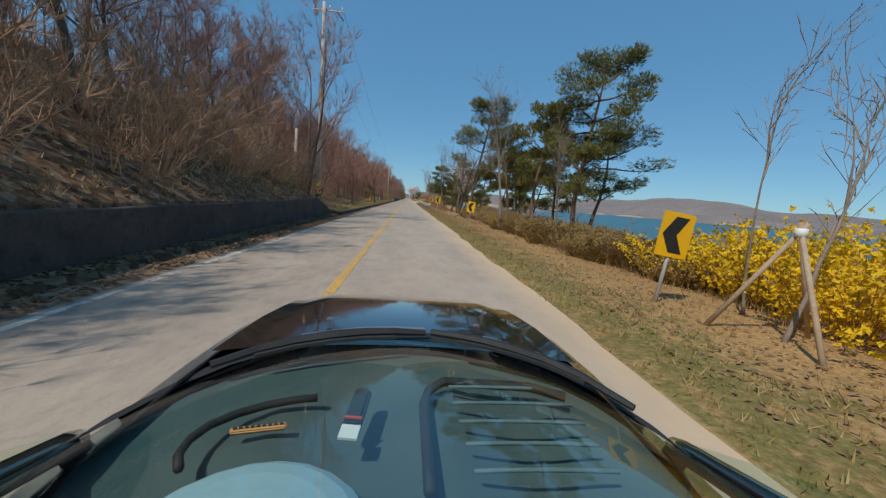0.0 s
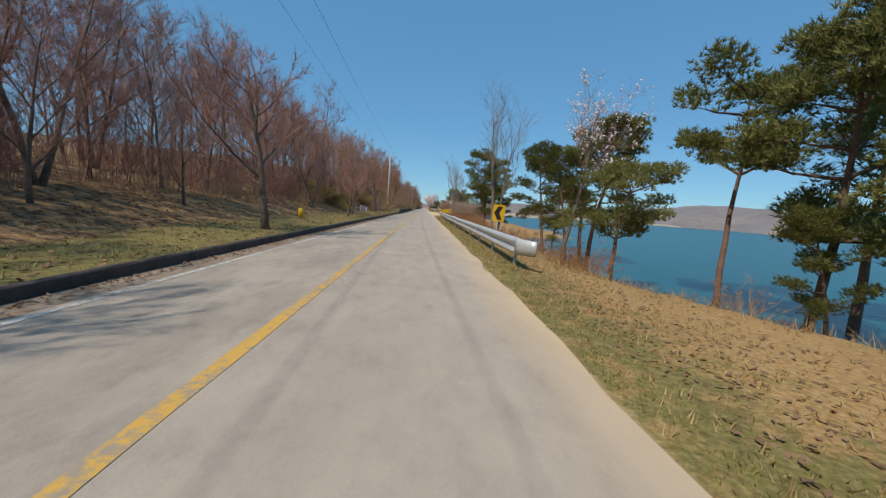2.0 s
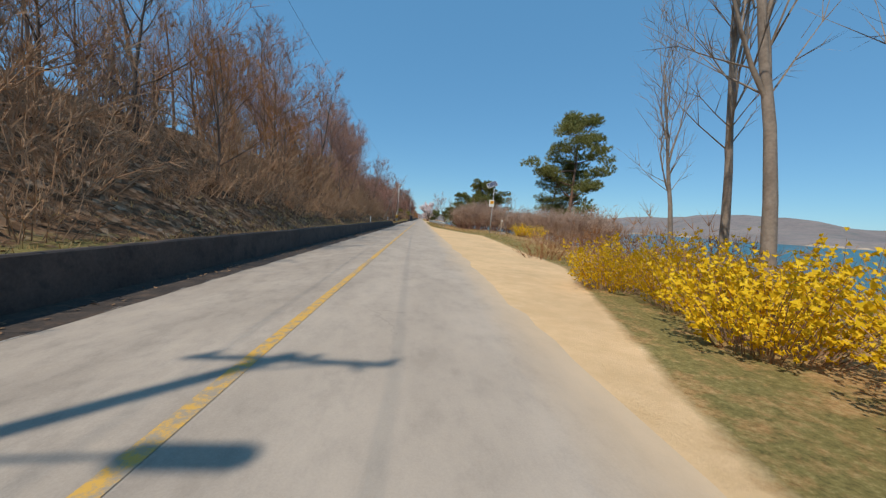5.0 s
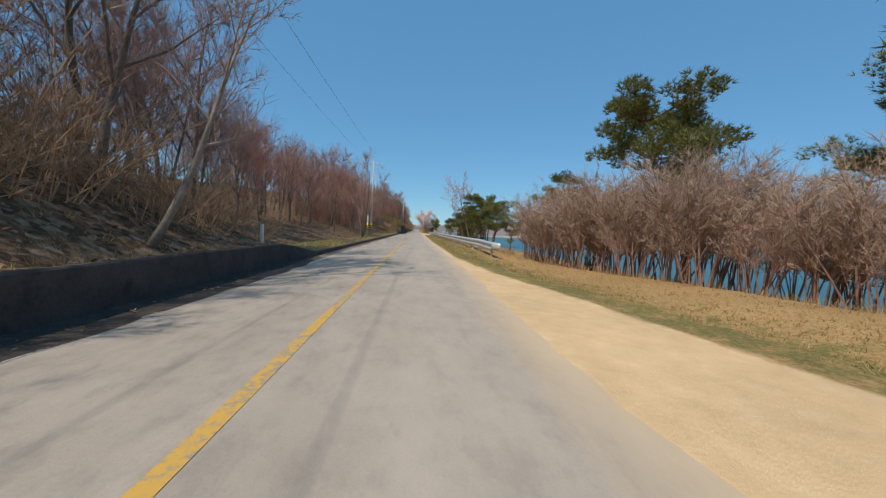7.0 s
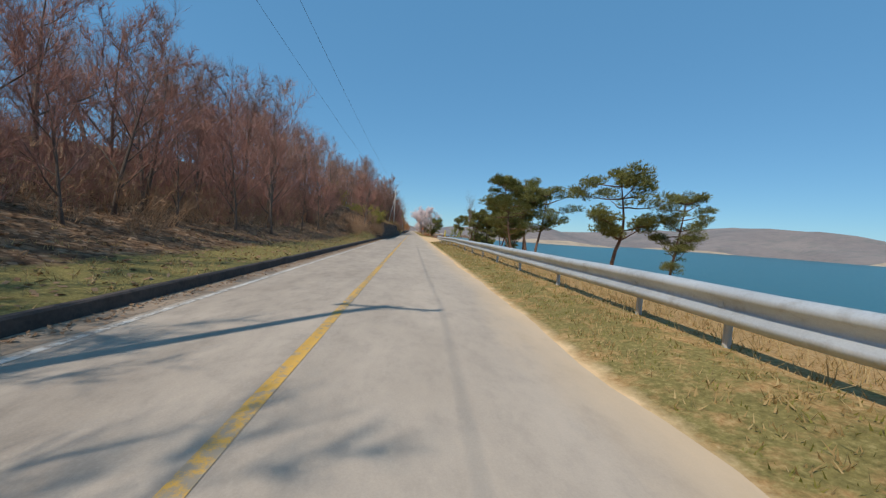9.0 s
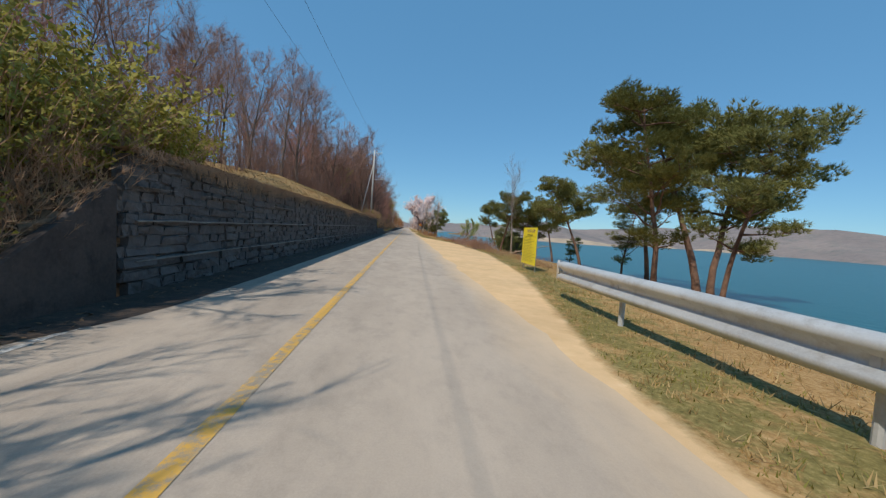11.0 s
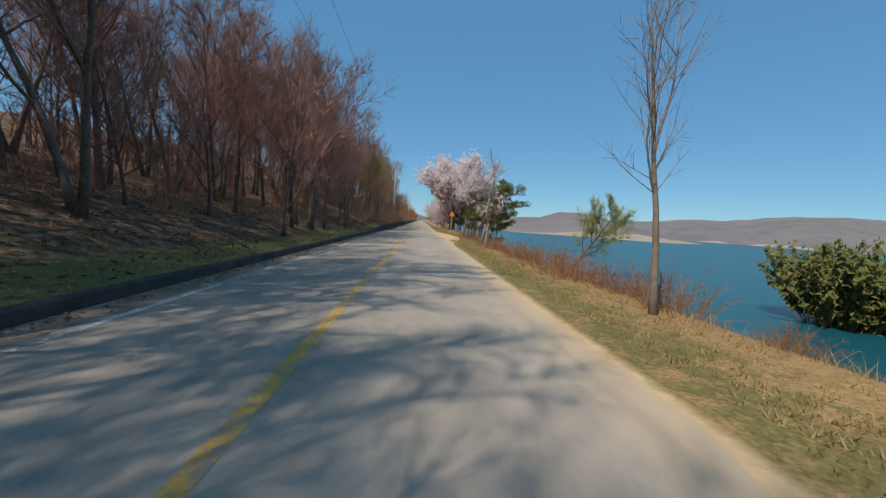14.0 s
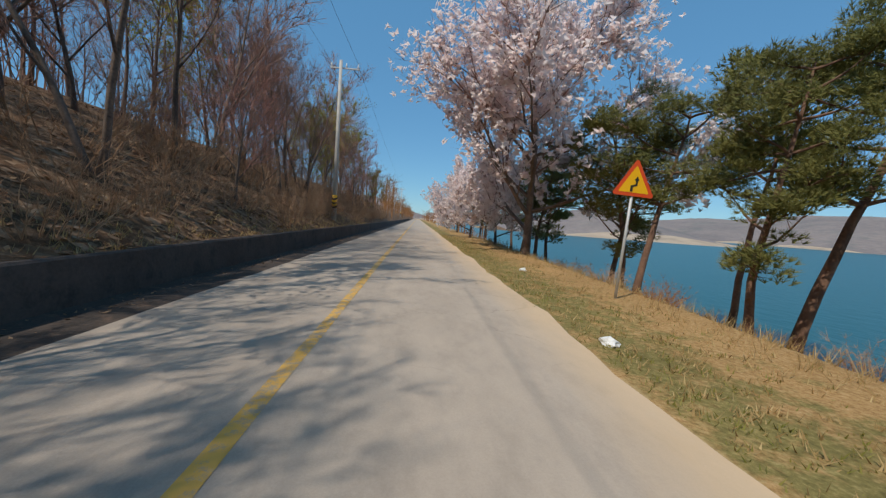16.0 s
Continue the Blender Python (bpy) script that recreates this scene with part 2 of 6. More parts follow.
M_REED = surface("pale_dry_stems", (0.33, 0.22, 0.16), (0.54, 0.4, 0.31), 3, 0.6, 0.9, bump=0, vary=0.15, spec=0.2)
M_NEEDLE = leafy("pine_needles", (0.095, 0.108, 0.03), (0.21, 0.205, 0.058), (0.38, 0.335, 0.12), 0.35)
M_BLOSSOM = leafy("cherry_blossom", (0.88, 0.71, 0.68), (0.93, 0.82, 0.79), (0.96, 0.91, 0.88), 0.5)
M_FORSYTHIA = leafy("forsythia_flowers", (0.6, 0.36, 0.01), (0.8, 0.52, 0.012), (0.9, 0.66, 0.04), 0.3)
M_GREENBUD = leafy("young_leaves", (0.18, 0.165, 0.025), (0.33, 0.29, 0.05), (0.47, 0.41, 0.11), 0.35)
M_OLIVE = leafy("olive_brown_leaves", (0.2, 0.125, 0.04), (0.34, 0.225, 0.072), (0.45, 0.34, 0.115), 0.3)
M_WILLOW = leafy("willow_leaves", (0.36, 0.36, 0.1), (0.5, 0.48, 0.16), (0.66, 0.6, 0.28), 0.6)
M_DRYGRASS = leafy("dry_grass", (0.26, 0.16, 0.06), (0.44, 0.3, 0.13), (0.6, 0.46, 0.23), 0.2)
M_GREENGRASS = leafy("green_grass", (0.12, 0.13, 0.025), (0.24, 0.22, 0.05), (0.42, 0.34, 0.12), 0.25)
M_LEAF = leafy("fallen_leaves", (0.12, 0.065, 0.035), (0.26, 0.15, 0.08), (0.42, 0.28, 0.16), 0.1)
M_SIGN_YELLOW = surface("yellow_sign_sheeting", (0.82, 0.43, 0.004), (0.86, 0.48, 0.008), 8, 1, 0.4, bump=0)
M_BOARD_YELLOW = surface("yellow_notice_board", (0.72, 0.58, 0.01), (0.78, 0.64, 0.02), 8, 1, 0.45, bump=0)
M_BLACK = surface("black_paint", (0.012, 0.012, 0.012), (0.025, 0.024, 0.023), 10, 1, 0.5, bump=0)
M_RED = surface("red_sign_sheeting", (0.6, 0.06, 0.012), (0.68, 0.09, 0.02), 10, 1, 0.4, bump=0)
M_WHITE = surface("white_paint", (0.68, 0.67, 0.64), (0.8, 0.79, 0.76), 12, 1.5, 0.6, bump=0.05, depth=0.002)
M_STONE = surface("tan_boulder", (0.25, 0.175, 0.12), (0.42, 0.31, 0.22), 9, 2, 0.9, bump=0.6, depth=0.03)
M_WOOD = surface("peeled_stake", (0.36, 0.25, 0.16), (0.52, 0.4, 0.28), 20, 3, 0.85, bump=0.2, depth=0.004)


# ---- builders ----
def mesh_of(name, verts, faces, mat, smooth=False):
    me = bpy.data.meshes.new(name)
    me.from_pydata(verts, [], faces)
    me.materials.append(mat)
    if smooth:
        me.polygons.foreach_set("use_smooth", [True] * len(me.polygons))
    me.update()
    return me


def part(name, shape, mat, parent=None, label=""):
    """Links a bmesh, or (verts, faces), or a mesh as one object under its parent."""
    if isinstance(shape, bmesh.types.BMesh):
        me = bpy.data.meshes.new(name)
        shape.to_mesh(me)
        shape.free()
        me.materials.append(mat)
    elif isinstance(shape, tuple):
        me = mesh_of(name, shape[0], shape[1], mat, len(shape) > 2)
    else:
        me = shape
    ob = new(name, me)
    if parent:
        ob.parent = parent
    if label:
        ob["label"] = label
    return ob


def box(bm, size, at=(0, 0, 0), turn=(0, 0, 0), bevel=0.0):
    m = pose(*at, *turn) @ Matrix.Diagonal((*size, 1))
    vs = bmesh.ops.create_cube(bm, size=1, matrix=m)["verts"]
    if bevel:
        es = list({e for v in vs for e in v.link_edges})
        bmesh.ops.bevel(bm, geom=es, offset=bevel, segments=2, affect='EDGES', clamp_overlap=True)


def boxed(size, at=(0, 0, 0), turn=(0, 0, 0), bevel=0.0):
    bm = bmesh.new()
    box(bm, size, at, turn, bevel)
    return bm


def tube(V, F, pts, radii, sides=6, cap=True):
    """Adds a tapered tube along pts to the lists V and F."""
    base = len(V)
    n = len(pts)
    for i, p in enumerate(pts):
        d = (pts[min(i + 1, n - 1)] - pts[max(i - 1, 0)])
        d = d.normalized() if d.length > 1e-6 else Vector((0, 0, 1))
        a = d.orthogonal().normalized() if abs(d.z) > 0.9 else Vector((0, 0, 1)).cross(d).normalized()
        b = d.cross(a)
        for k in range(sides):
            t = 2 * math.pi * k / sides
            V.append(p + (a * math.cos(t) + b * math.sin(t)) * radii[i])
    for i in range(n - 1):
        for k in range(sides):
            k2 = (k + 1) % sides
            F.append((base + i * sides + k, base + i * sides + k2, base + (i + 1) * sides + k2, base + (i + 1) * sides + k))
    if cap:
        F.append(tuple(base + (n - 1) * sides + k for k in range(sides)))
        F.append(tuple(base + k for k in reversed(range(sides))))


def tubes(*runs):
    """(verts, faces) of several tubes (points, radii, sides)."""
    V, F = [], []
    for pts, radii, sides in runs:
        tube(V, F, [Vector(p) for p in pts], radii, sides)
    return V, F, True


def prism(outline, thick, axis_y=True):
    """A flat plate in the x-z plane, its front at y = 0 and its back at y = thick."""
    n = len(outline)
    V = [(x, 0, z) for x, z in outline] + [(x, thick, z) for x, z in outline]
    F = [tuple(range(n)), tuple(reversed(range(n, 2 * n)))]
    F += [((i + 1) % n, i, n + i, n + (i + 1) % n) for i in range(n)]
    return V, F


def steps(table, y):
    """Piecewise linear lookup."""
    if y <= table[0][0]:
        return table[0][1]
    for (a, p), (b, q) in zip(table, table[1:]):
        if y <= b:
            return p + (q - p) * (y - a) / (b - a)
    return table[-1][1]


# ---- the lie of the land ----
ROAD_L, ROAD_R, WALL_X = -3.35, 3.5, -3.45
WALL_H = ((-60, 0.95), (5, 0.92), (14, 0.98), (22, 1.08), (26.4, 0.15), (127.5, 0.15), (133, 0.72), (196, 0.72), (201, 0.15), (289, 0.18), (290.2, 0.3), (293.2, 2.3), (294.5, 2.45), (346, 2.45),
          (346.5, 1.0), (360, 0.9), (368, 0.15), (404, 0.15), (409, 0.66), (640, 0.66))
VERGE_L = ((-60, 0.3), (20, 0.5), (40, 3.0), (115, 5.0), (128, 3.0), (140, 0.5), (196, 0.8), (206, 3.0), (280, 3.0), (287, 0.4), (346, 0.4), (358, 0.8), (370, 2.5), (404, 2.0), (412, 0.5), (640, 0.5))
SLOPE_L = ((-60, 0.85), (20, 0.75), (40, 0.32), (80, 0.34), (95, 0.42), (115, 0.42), (140, 0.75), (190, 0.75), (206, 0.26), (280, 0.32), (290, 0.42), (338, 0.42), (350, 0.45), (400, 0.36), (420, 0.6), (640, 0.6))
TOP_L = ((-60, 12), (20, 11), (45, 4.5), (80, 4.5), (95, 5.5), (112, 5.5), (135, 9), (195, 11), (206, 4.5), (282, 6), (290, 9), (340, 9), (352, 8), (404, 7), (415, 11), (640, 11))
VERGE_R = ((-60, 9), (20, 7.5), (38, 9), (50, 11), (57, 10), (64, 6.4), (124, 6.4), (140, 11), (170, 14), (196, 12), (204, 8.2), (230, 6.4), (288, 6.6), (300, 9.0), (318, 10.5), (335, 10), (345, 8.6), (352, 7.6), (370, 7.4), (395, 5.8), (405, 6.8), (460, 8), (640, 8))
SLOPE_R = ((-60, 0.12), (50, 0.14), (62, 0.3), (124, 0.28), (140, 0.12), (200, 0.12), (215, 0.12), (285, 0.12), (300, 0.15), (362, 0.14), (370, 0.45), (400, 0.55), (420, 0.3), (640, 0.3))
SHIFT = ((-60, 0.55), (26.2, 0.55), (26.5, 0))
LAND_H = ((279, 0), (290, 1), (346, 1), (353, 0))
WATER_Z = -3.6


def crown(x):
    return -0.02 * x if x > 0 else 0.03 * x


def ground_z(x, y):
    wob = noise.noise((x * 0.35, y * 0.35, 0)) * 0.07 + noise.noise((x * 0.06, y * 0.06, 3)) * 0.5
    far = y > 640 or y < -60
    if y > 900 and x <= 60:
        return max(-1.0, min((y - 1150) * 0.14, 34 + 50 * noise.noise((x * 0.0022, y * 0.0022, 2)) + 20 * noise.noise((x * 0.005, y * 0.005, 6))) * min(1, (64 - x) / 180))
    if x < WALL_X - 0.12:
        d = WALL_X - 0.12 - x
        if d < steps(SHIFT, y) - 0.02:
            return 0.02 + 0.05 * d
        vw, s = steps(VERGE_L, y), steps(SLOPE_L, y)
        rise = 0.06 * min(d, vw)
        up = max(0.0, d - vw)
        top = steps(TOP_L, y) + 2 * noise.noise((0, y * 0.02, 7))
        rise += top * (1 - math.exp(-s * up / top)) + 0.03 * max(0, up - 30)
        low = steps(WALL_H, y)
        low += (2.42 * steps(LAND_H, y) + low * (1 - steps(LAND_H, y)) - low) * min(1, d / 1.6) if low < 2.3 else 0
        z = low - 0.07 + rise + wob * min(1, d / 4)
        if 290 < y < 346.4:
            f = min(1, max(0, (y - 301) / 16)) * min(1, max(0, (348 - y) / 12)) ** 0.7
            m = steps(WALL_H, y) - 0.07 + min(d, 5.5) * (0.05 + 0.4 * f) + max(0, min(d, 15) - 5.5) * 0.12 + wob * 0.2
            k = min(1, max(0, (d - 13) / 6))
            z = m * (1 - k) + max(z, m) * k
        return z
    if x <= ROAD_R:
        return crown(x) - (0.05 if ROAD_L + 0.25 < x < ROAD_R - 0.25 else 0.012)
    d = x - ROAD_R
    vr, s = steps(VERGE_R, y) - ROAD_R, steps(SLOPE_R, y)
    z = -0.075 - 0.03 * min(d, vr) - s * max(0, d - vr) + noise.noise((x * 0.8, y * 0.8, 5)) * 0.05 * min(1, d) + wob * 0.25 * min(1, d / 6)
    z += steps(((145, 0), (160, 0.42), (190, 0.42), (204, 0)), y) * min(1, max(0, (x - 8) / 2)) * (x < 30)
    z += steps(((200, 0), (209, 0.3), (272, 0.3), (288, 0)), y) * min(1, d / 1.6) * (x < 12)
    if x > 60:
        z = min(z, -6)
    r = math.hypot(x - 40, (y - 250) * 0.55)
    edge = 620 + 90 * noise.noise((math.atan2(y - 250, x) * 3, 0, 11)) + 60 * noise.noise((math.atan2(y - 250, x) * 9, 0, 4))
    if r > edge - 60:
        h = (r - edge) * 0.27 + max(0, r - edge) * 0.1 * noise.noise((x * 0.002, y * 0.002, 1))
        hill = 26 + 44 * noise.noise((x * 0.0022, y * 0.0022, 2)) + 22 * noise.noise((x * 0.006, y * 0.006, 6))
        hill += 105 * math.exp(-((x - 700) / 250) ** 2 - ((y - 1110) / 260) ** 2)
        z = max(-6, min(h - 5, hill * min(1, (r - edge + 60) / 420)))
    if 10 < x < 60:
        z = max(z, -6 + 2.5 * math.exp(-((x - 30) / 5) ** 2 - ((y - 386) / 9) ** 2))
    if x > 60:
        z = max(z, -6 + 30 * math.exp(-((x - 185) / 75) ** 2 - ((y - 800) / 90) ** 2) + 3 * noise.noise((x * 0.02, y * 0.02, 8)))
    return max(z, -6)


def cover(x, y):
    """Sand, green grass and dry grass at a place, 0 to 1."""
    sand = grass = dry = 0.0
    if x > ROAD_R - 0.6:
        lim = steps(((-60, 3.4), (60, 3.4), (124, 3.4), (132, 3.9), (146, 8), (172, 8.6), (186, 7.0), (197, 4.6), (204, 3.8), (230, 3.55), (290, 3.8), (301, 6.2), (316, 8.0), (335, 7.6), (350, 4.0), (390, 3.5), (402, 5.3), (410, 5.0), (418, 3.4), (640, 3.4)), y)
        sand = min(1, max(0, (lim - x) * 1.5 + 0.5))
        grass = min(1, max(0, 0.72 - abs(x - lim - 0.8) * 0.25))
        dry = 1.0 if x < 60 else 0.2
        if x > 60:
            grass = 0.15
    elif x < WALL_X:
        d = WALL_X - x
        vw = steps(VERGE_L, y)
        grass = min(0.8, max(0, (vw + 0.8 - d) * 0.5)) if vw > 1 else 0
        if 295 < y < 340 and d < 15:
            dry, grass = 1.0, 0.05
        if 40 < y < 120:
            dry = 0.45
        if y < 26.5 and d < 0.75:
            sand, grass, dry = 0.1, 0.0, 0.3
    else:
        sand = 0.5
    return sand, grass, dry


def build_ground():
    xs = list(np.concatenate([np.arange(-420, -60, 24), np.arange(-60, -14, 1.6), np.arange(-14, WALL_X - 0.3, 0.7)]))
    xs += [WALL_X - 0.69, WALL_X - 0.62, WALL_X - 0.25, WALL_X - 0.12, WALL_X - 0.11, -3.0, 0.0, 3.2, 3.35] + list(np.arange(3.55, 13, 0.45))
    xs += list(np.arange(13, 40, 1.5)) + list(np.arange(40, 400, 40)) + list(np.arange(400, 1500, 30)) + list(np.arange(1500, 3600, 150))
    ys = list(np.arange(-900, -60, 70)) + list(np.arange(-60, -12, 4)) + list(np.arange(-12, 470, 1.3)) + list(np.arange(470, 700, 8))
    ys += list(np.arange(700, 2400, 45)) + list(np.arange(2400, 4400, 200))
    xs.sort()
    V = [(x, y, ground_z(x, y)) for y in ys for x in xs]
    nx = len(xs)
    F = [(j * nx + i, j * nx + i + 1, (j + 1) * nx + i + 1, (j + 1) * nx + i) for j in range(len(ys) - 1) for i in range(nx - 1)]
    me = mesh_of("ground", V, F, M_GROUND, True)
    me.materials.append(M_FARWOOD)
    me.materials.append(M_SHORE)
    me.polygons.foreach_set("material_index", [(2 if max(V[i][2] for i in f) < 2.0 else 1) if V[f[0]][0] > 60 or V[f[0]][1] > 1000 else 0 for f in F])
    at = me.color_attributes.new("cover", 'FLOAT_COLOR', 'POINT')
    at.data.foreach_set("color", np.array([(*cover(v[0], v[1]), 1) for v in V], dtype=np.float32).ravel())
    tagged(new("ground", me), "leaf-littered hillside, dry grass verge and lake shore", "ground", kind="structure")


build_ground()


def strip(name, x0, x1, y0, y1, mat, lift, label, category="road", step=0.6, ragged=0.0, dashes=None):
    """A ribbon on the road's camber from x0 to x1."""
    ys = np.arange(y0, y1 + step, step)
    cols = [x0, x1] if x0 * x1 >= 0 else [x0, 0.0, x1]
    V, F = [], []
    for y in ys:
        for c in cols:
            e = ragged * (noise.noise((c * 3, y * 0.5, 9)) + 0.6 * noise.noise((c, y * 1.9, 2))) if c == x1 or ragged < 0.05 else 0
            V.append((c + e, y, crown(c) + lift))
    n = len(cols)
    for j in range(len(ys) - 1):
        for i in range(n - 1):
            F.append((j * n + i, j * n + i + 1, (j + 1) * n + i + 1, (j + 1) * n + i))
    return tagged(part(name, (V, F), mat), label, category, kind="structure")


strip("road", ROAD_L, ROAD_R, -80, 740, M_ASPHALT, 0.012, "sun-bleached two-lane asphalt road with fine cracks", step=0.7, ragged=0.16)
strip("centre_line", -0.078, 0.078, -80, 735, M_YELLOW_LINE, 0.017, "worn yellow centre line on the asphalt", "road marking", 1.2, 0.012)
strip("edge_line", -2.82, -2.7, -80, 735, M_WHITE_LINE, 0.017, "faded white edge line on the asphalt", "road marking", 1.2, 0.012)

V = [(6, -900, WATER_Z), (3600, -900, WATER_Z), (3600, 4400, WATER_Z), (6, 4400, WATER_Z)]
tagged(part("water", (V, [(0, 1, 2, 3)]), M_WATER), "calm blue-green lake with light ripples", "water", kind="structure")


# ---- the roadside wall and kerb ----
def build_kerb(name, y0, y1, label, step=0.5):
    V, F = [], []
    ys = np.linspace(y0, y1, int((y1 - y0) / step) + 2)
    for y in ys:
        h, w = steps(WALL_H, y), WALL_X - steps(SHIFT, y)
        j = 0.025 * noise.noise((y * 0.9, 0, 0)) + 0.02 * noise.noise((y * 3.3, 4, 0))
        for x, z in ((w + 0.02 + j, -0.25), (w - 0.02 + j, h - 0.03), (w - 0.05 + j, h + j), (w - 0.15 + j, h + j), (w - 0.17, -0.25)):
            V.append((x, y, z))
    for k in range(len(ys) - 1):
        for i in range(4):
            a = k * 5 + i
            F.append((a, a + 5, a + 6, a + 1))
    F += [(0, 1, 2, 3, 4), tuple(len(V) - 5 + i for i in reversed(range(5)))]
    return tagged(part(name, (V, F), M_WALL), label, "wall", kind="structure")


build_kerb("wall_low_near", -60, 26.5, "low weathered concrete retaining wall beside the road, shade in its dark colour")
build_kerb("kerb_near", 26.52, 118, "weathered concrete kerb beside the road, shade in its dark colour")
build_kerb("wall_low_middle", 118.02, 201, "low weathered concrete retaining wall beside the road, shade in its dark colour")
build_kerb("kerb_middle", 201.02, 292.6, "weathered concrete kerb beside the road, shade in its dark colour")
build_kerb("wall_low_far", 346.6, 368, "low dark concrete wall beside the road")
build_kerb("kerb_far", 368.02, 404, "weathered concrete kerb beside the road, shade in its dark colour")
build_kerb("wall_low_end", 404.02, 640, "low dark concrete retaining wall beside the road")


# ---- trees and shrubs ----
def bent(p, d, length, n, rnd, wander, lift=0.0):
    pts = [p.copy()]
    d = d.normalized()
    for _ in range(n):
        d = (d + Vector((rnd.uniform(-1, 1), rnd.uniform(-1, 1), rnd.uniform(-1, 1) + lift)) * wander).normalized()
        pts.append(pts[-1] + d * (length / n))
    return pts


def spread_dir(d, angle, turn):
    a = d.orthogonal().normalized()
    b = d.cross(a)
    return (d * math.cos(angle) + (a * math.cos(turn) + b * math.sin(turn)) * math.sin(angle)).normalized()


def cone(V, F, p, q, r):
    """A twig: a thin tapering blade, turned at random."""
    d = (q - p)
    if d.length < 1e-5:
        return
    d.normalize()
    a = d.orthogonal().normalized()
    t = (p.x * 37 + p.y * 53 + q.z * 71) % 6.283
    a = (a * math.cos(t) + d.cross(a) * math.sin(t)) * r
    n = len(V)
    V += [p + a, p - a, q]
    F.append((n, n + 1, n + 2))


def deciduous(seed, h=10.0, r=0.16, fork=0.3, limbs=8, spread=0.75, twigs=5, lean=(0, 0), stems=1, fine=5, leader=1.0):
    """A bare broad-leaved tree. Gives the meshes of trunk with limbs, of the twigs, and the places of the twigs' ends."""
    rnd = random.Random(seed)
    TV, TF, WV, WF, ends = [], [], [], [], []
    for s in range(stems):
        lx, ly = lean
        if stems > 1:
            t = 2 * math.pi * s / stems + seed
            lx, ly = lx + 0.35 * math.cos(t), ly + 0.35 * math.sin(t)
        hh = h * rnd.uniform(0.85, 1.0) if s else h
        trunk = bent(Vector((0, 0, -0.25)), Vector((lx, ly, 1)), hh * 0.9 * leader, 8, rnd, 0.09, 0.25)
        n = len(trunk)
        rad = [r * (1.25 if i == 0 else 1) * (1 - 0.88 * i / (n - 1)) for i in range(n)]
        tube(TV, TF, trunk, rad, 7)
        for k in range(limbs):
            u = fork + (1 - fork) * (k + rnd.random() * 0.7) / limbs
            i = min(n - 2, int(u * (n - 1)))
            f = u * (n - 1) - i
            p = trunk[i].lerp(trunk[i + 1], f)
            axis = (trunk[i + 1] - trunk[i]).normalized()
            d = spread_dir(axis, spread * rnd.uniform(0.7, 1.25), k * 2.4 + rnd.uniform(-0.5, 0.5))
            L = hh * (0.46 - 0.26 * u) * rnd.uniform(0.75, 1.2)
            r1 = max(0.018, rad[i] * 0.55)
            limb = bent(p, d, L, 5, rnd, 0.16, 0.55)
            tube(TV, TF, limb, [r1 * (1 - 0.8 * j / 5) for j in range(6)], 5, False)
            for j in range(1, 6):
                for _ in range(2 if j < 5 else 3):
                    q = limb[j]
                    d2 = spread_dir((limb[j] - limb[j - 1]).normalized(), rnd.uniform(0.4, 0.95), rnd.uniform(0, 6.3))
                    d2.z += 0.25
                    L2 = L * rnd.uniform(0.25, 0.5)
                    br = bent(q, d2, L2, 2, rnd, 0.2, 0.4)
                    tube(WV, WF, br, [r1 * 0.36, r1 * 0.27, 0.008], 3, False)
                    for b in range(1, 3):
                        for _ in range(twigs):
                            d3 = spread_dir((br[b] - br[b - 1]).normalized(), rnd.uniform(0.25, 0.9), rnd.uniform(0, 6.3))
                            d3.z += 0.2
                            e = br[b] + d3 * L2 * rnd.uniform(0.35, 0.8)
                            cone(WV, WF, br[b], e, 0.0075 + r1 * 0.035)
                            m = br[b].lerp(e, rnd.uniform(0.3, 0.7))
                            cone(WV, WF, m, m + spread_dir(d3.normalized(), rnd.uniform(0.4, 0.9), rnd.uniform(0, 6.3)) * L2 * rnd.uniform(0.25, 0.5), 0.006 + r1 * 0.02)
                            ends.append((br[b], e))
    return (TV, TF, True), (WV, WF), ends


def tree(name, seed, bark, twig, label, extra=None, **kw):
    """Empty > trunk, crown, and where given blossom or leaves (part name, material, size, count a twig)."""
    t, w, ends = deciduous(seed, **kw)
    ob = tagged(new(name), label, "tree")
    part("trunk", t, bark, ob)
    part("crown", w, twig, ob)
    if extra:
        pname, mat, size, count, chance = extra
        rnd = random.Random(seed + 1)
        V, F = [], []
        for a, b in ends:
            if rnd.random() > chance:
                continue
            for _ in range(count):
                c = a.lerp(b, rnd.uniform(0.2, 1.05)) + Vector((rnd.gauss(0, 1), rnd.gauss(0, 1), rnd.gauss(0, 1))) * size * 0.6
                petal_cluster(V, F, c, size * rnd.uniform(0.6, 1.2), rnd)
        part(pname, (V, F), mat, ob)
    return ob


def petal_cluster(V, F, c, s, rnd, n=3):
    for _ in range(n):
        u = Vector((rnd.gauss(0, 1), rnd.gauss(0, 1), rnd.gauss(0, 1))).normalized()
        v = u.orthogonal().normalized()
        k = len(V)
        o = c + Vector((rnd.uniform(-1, 1), rnd.uniform(-1, 1), rnd.uniform(-1, 1))) * s * 0.35
        V += [o + u * s * 0.6, o - u * s * 0.35 + v * s * 0.5, o - u * s * 0.35 - v * s * 0.5]
        F.append((k, k + 1, k + 2))


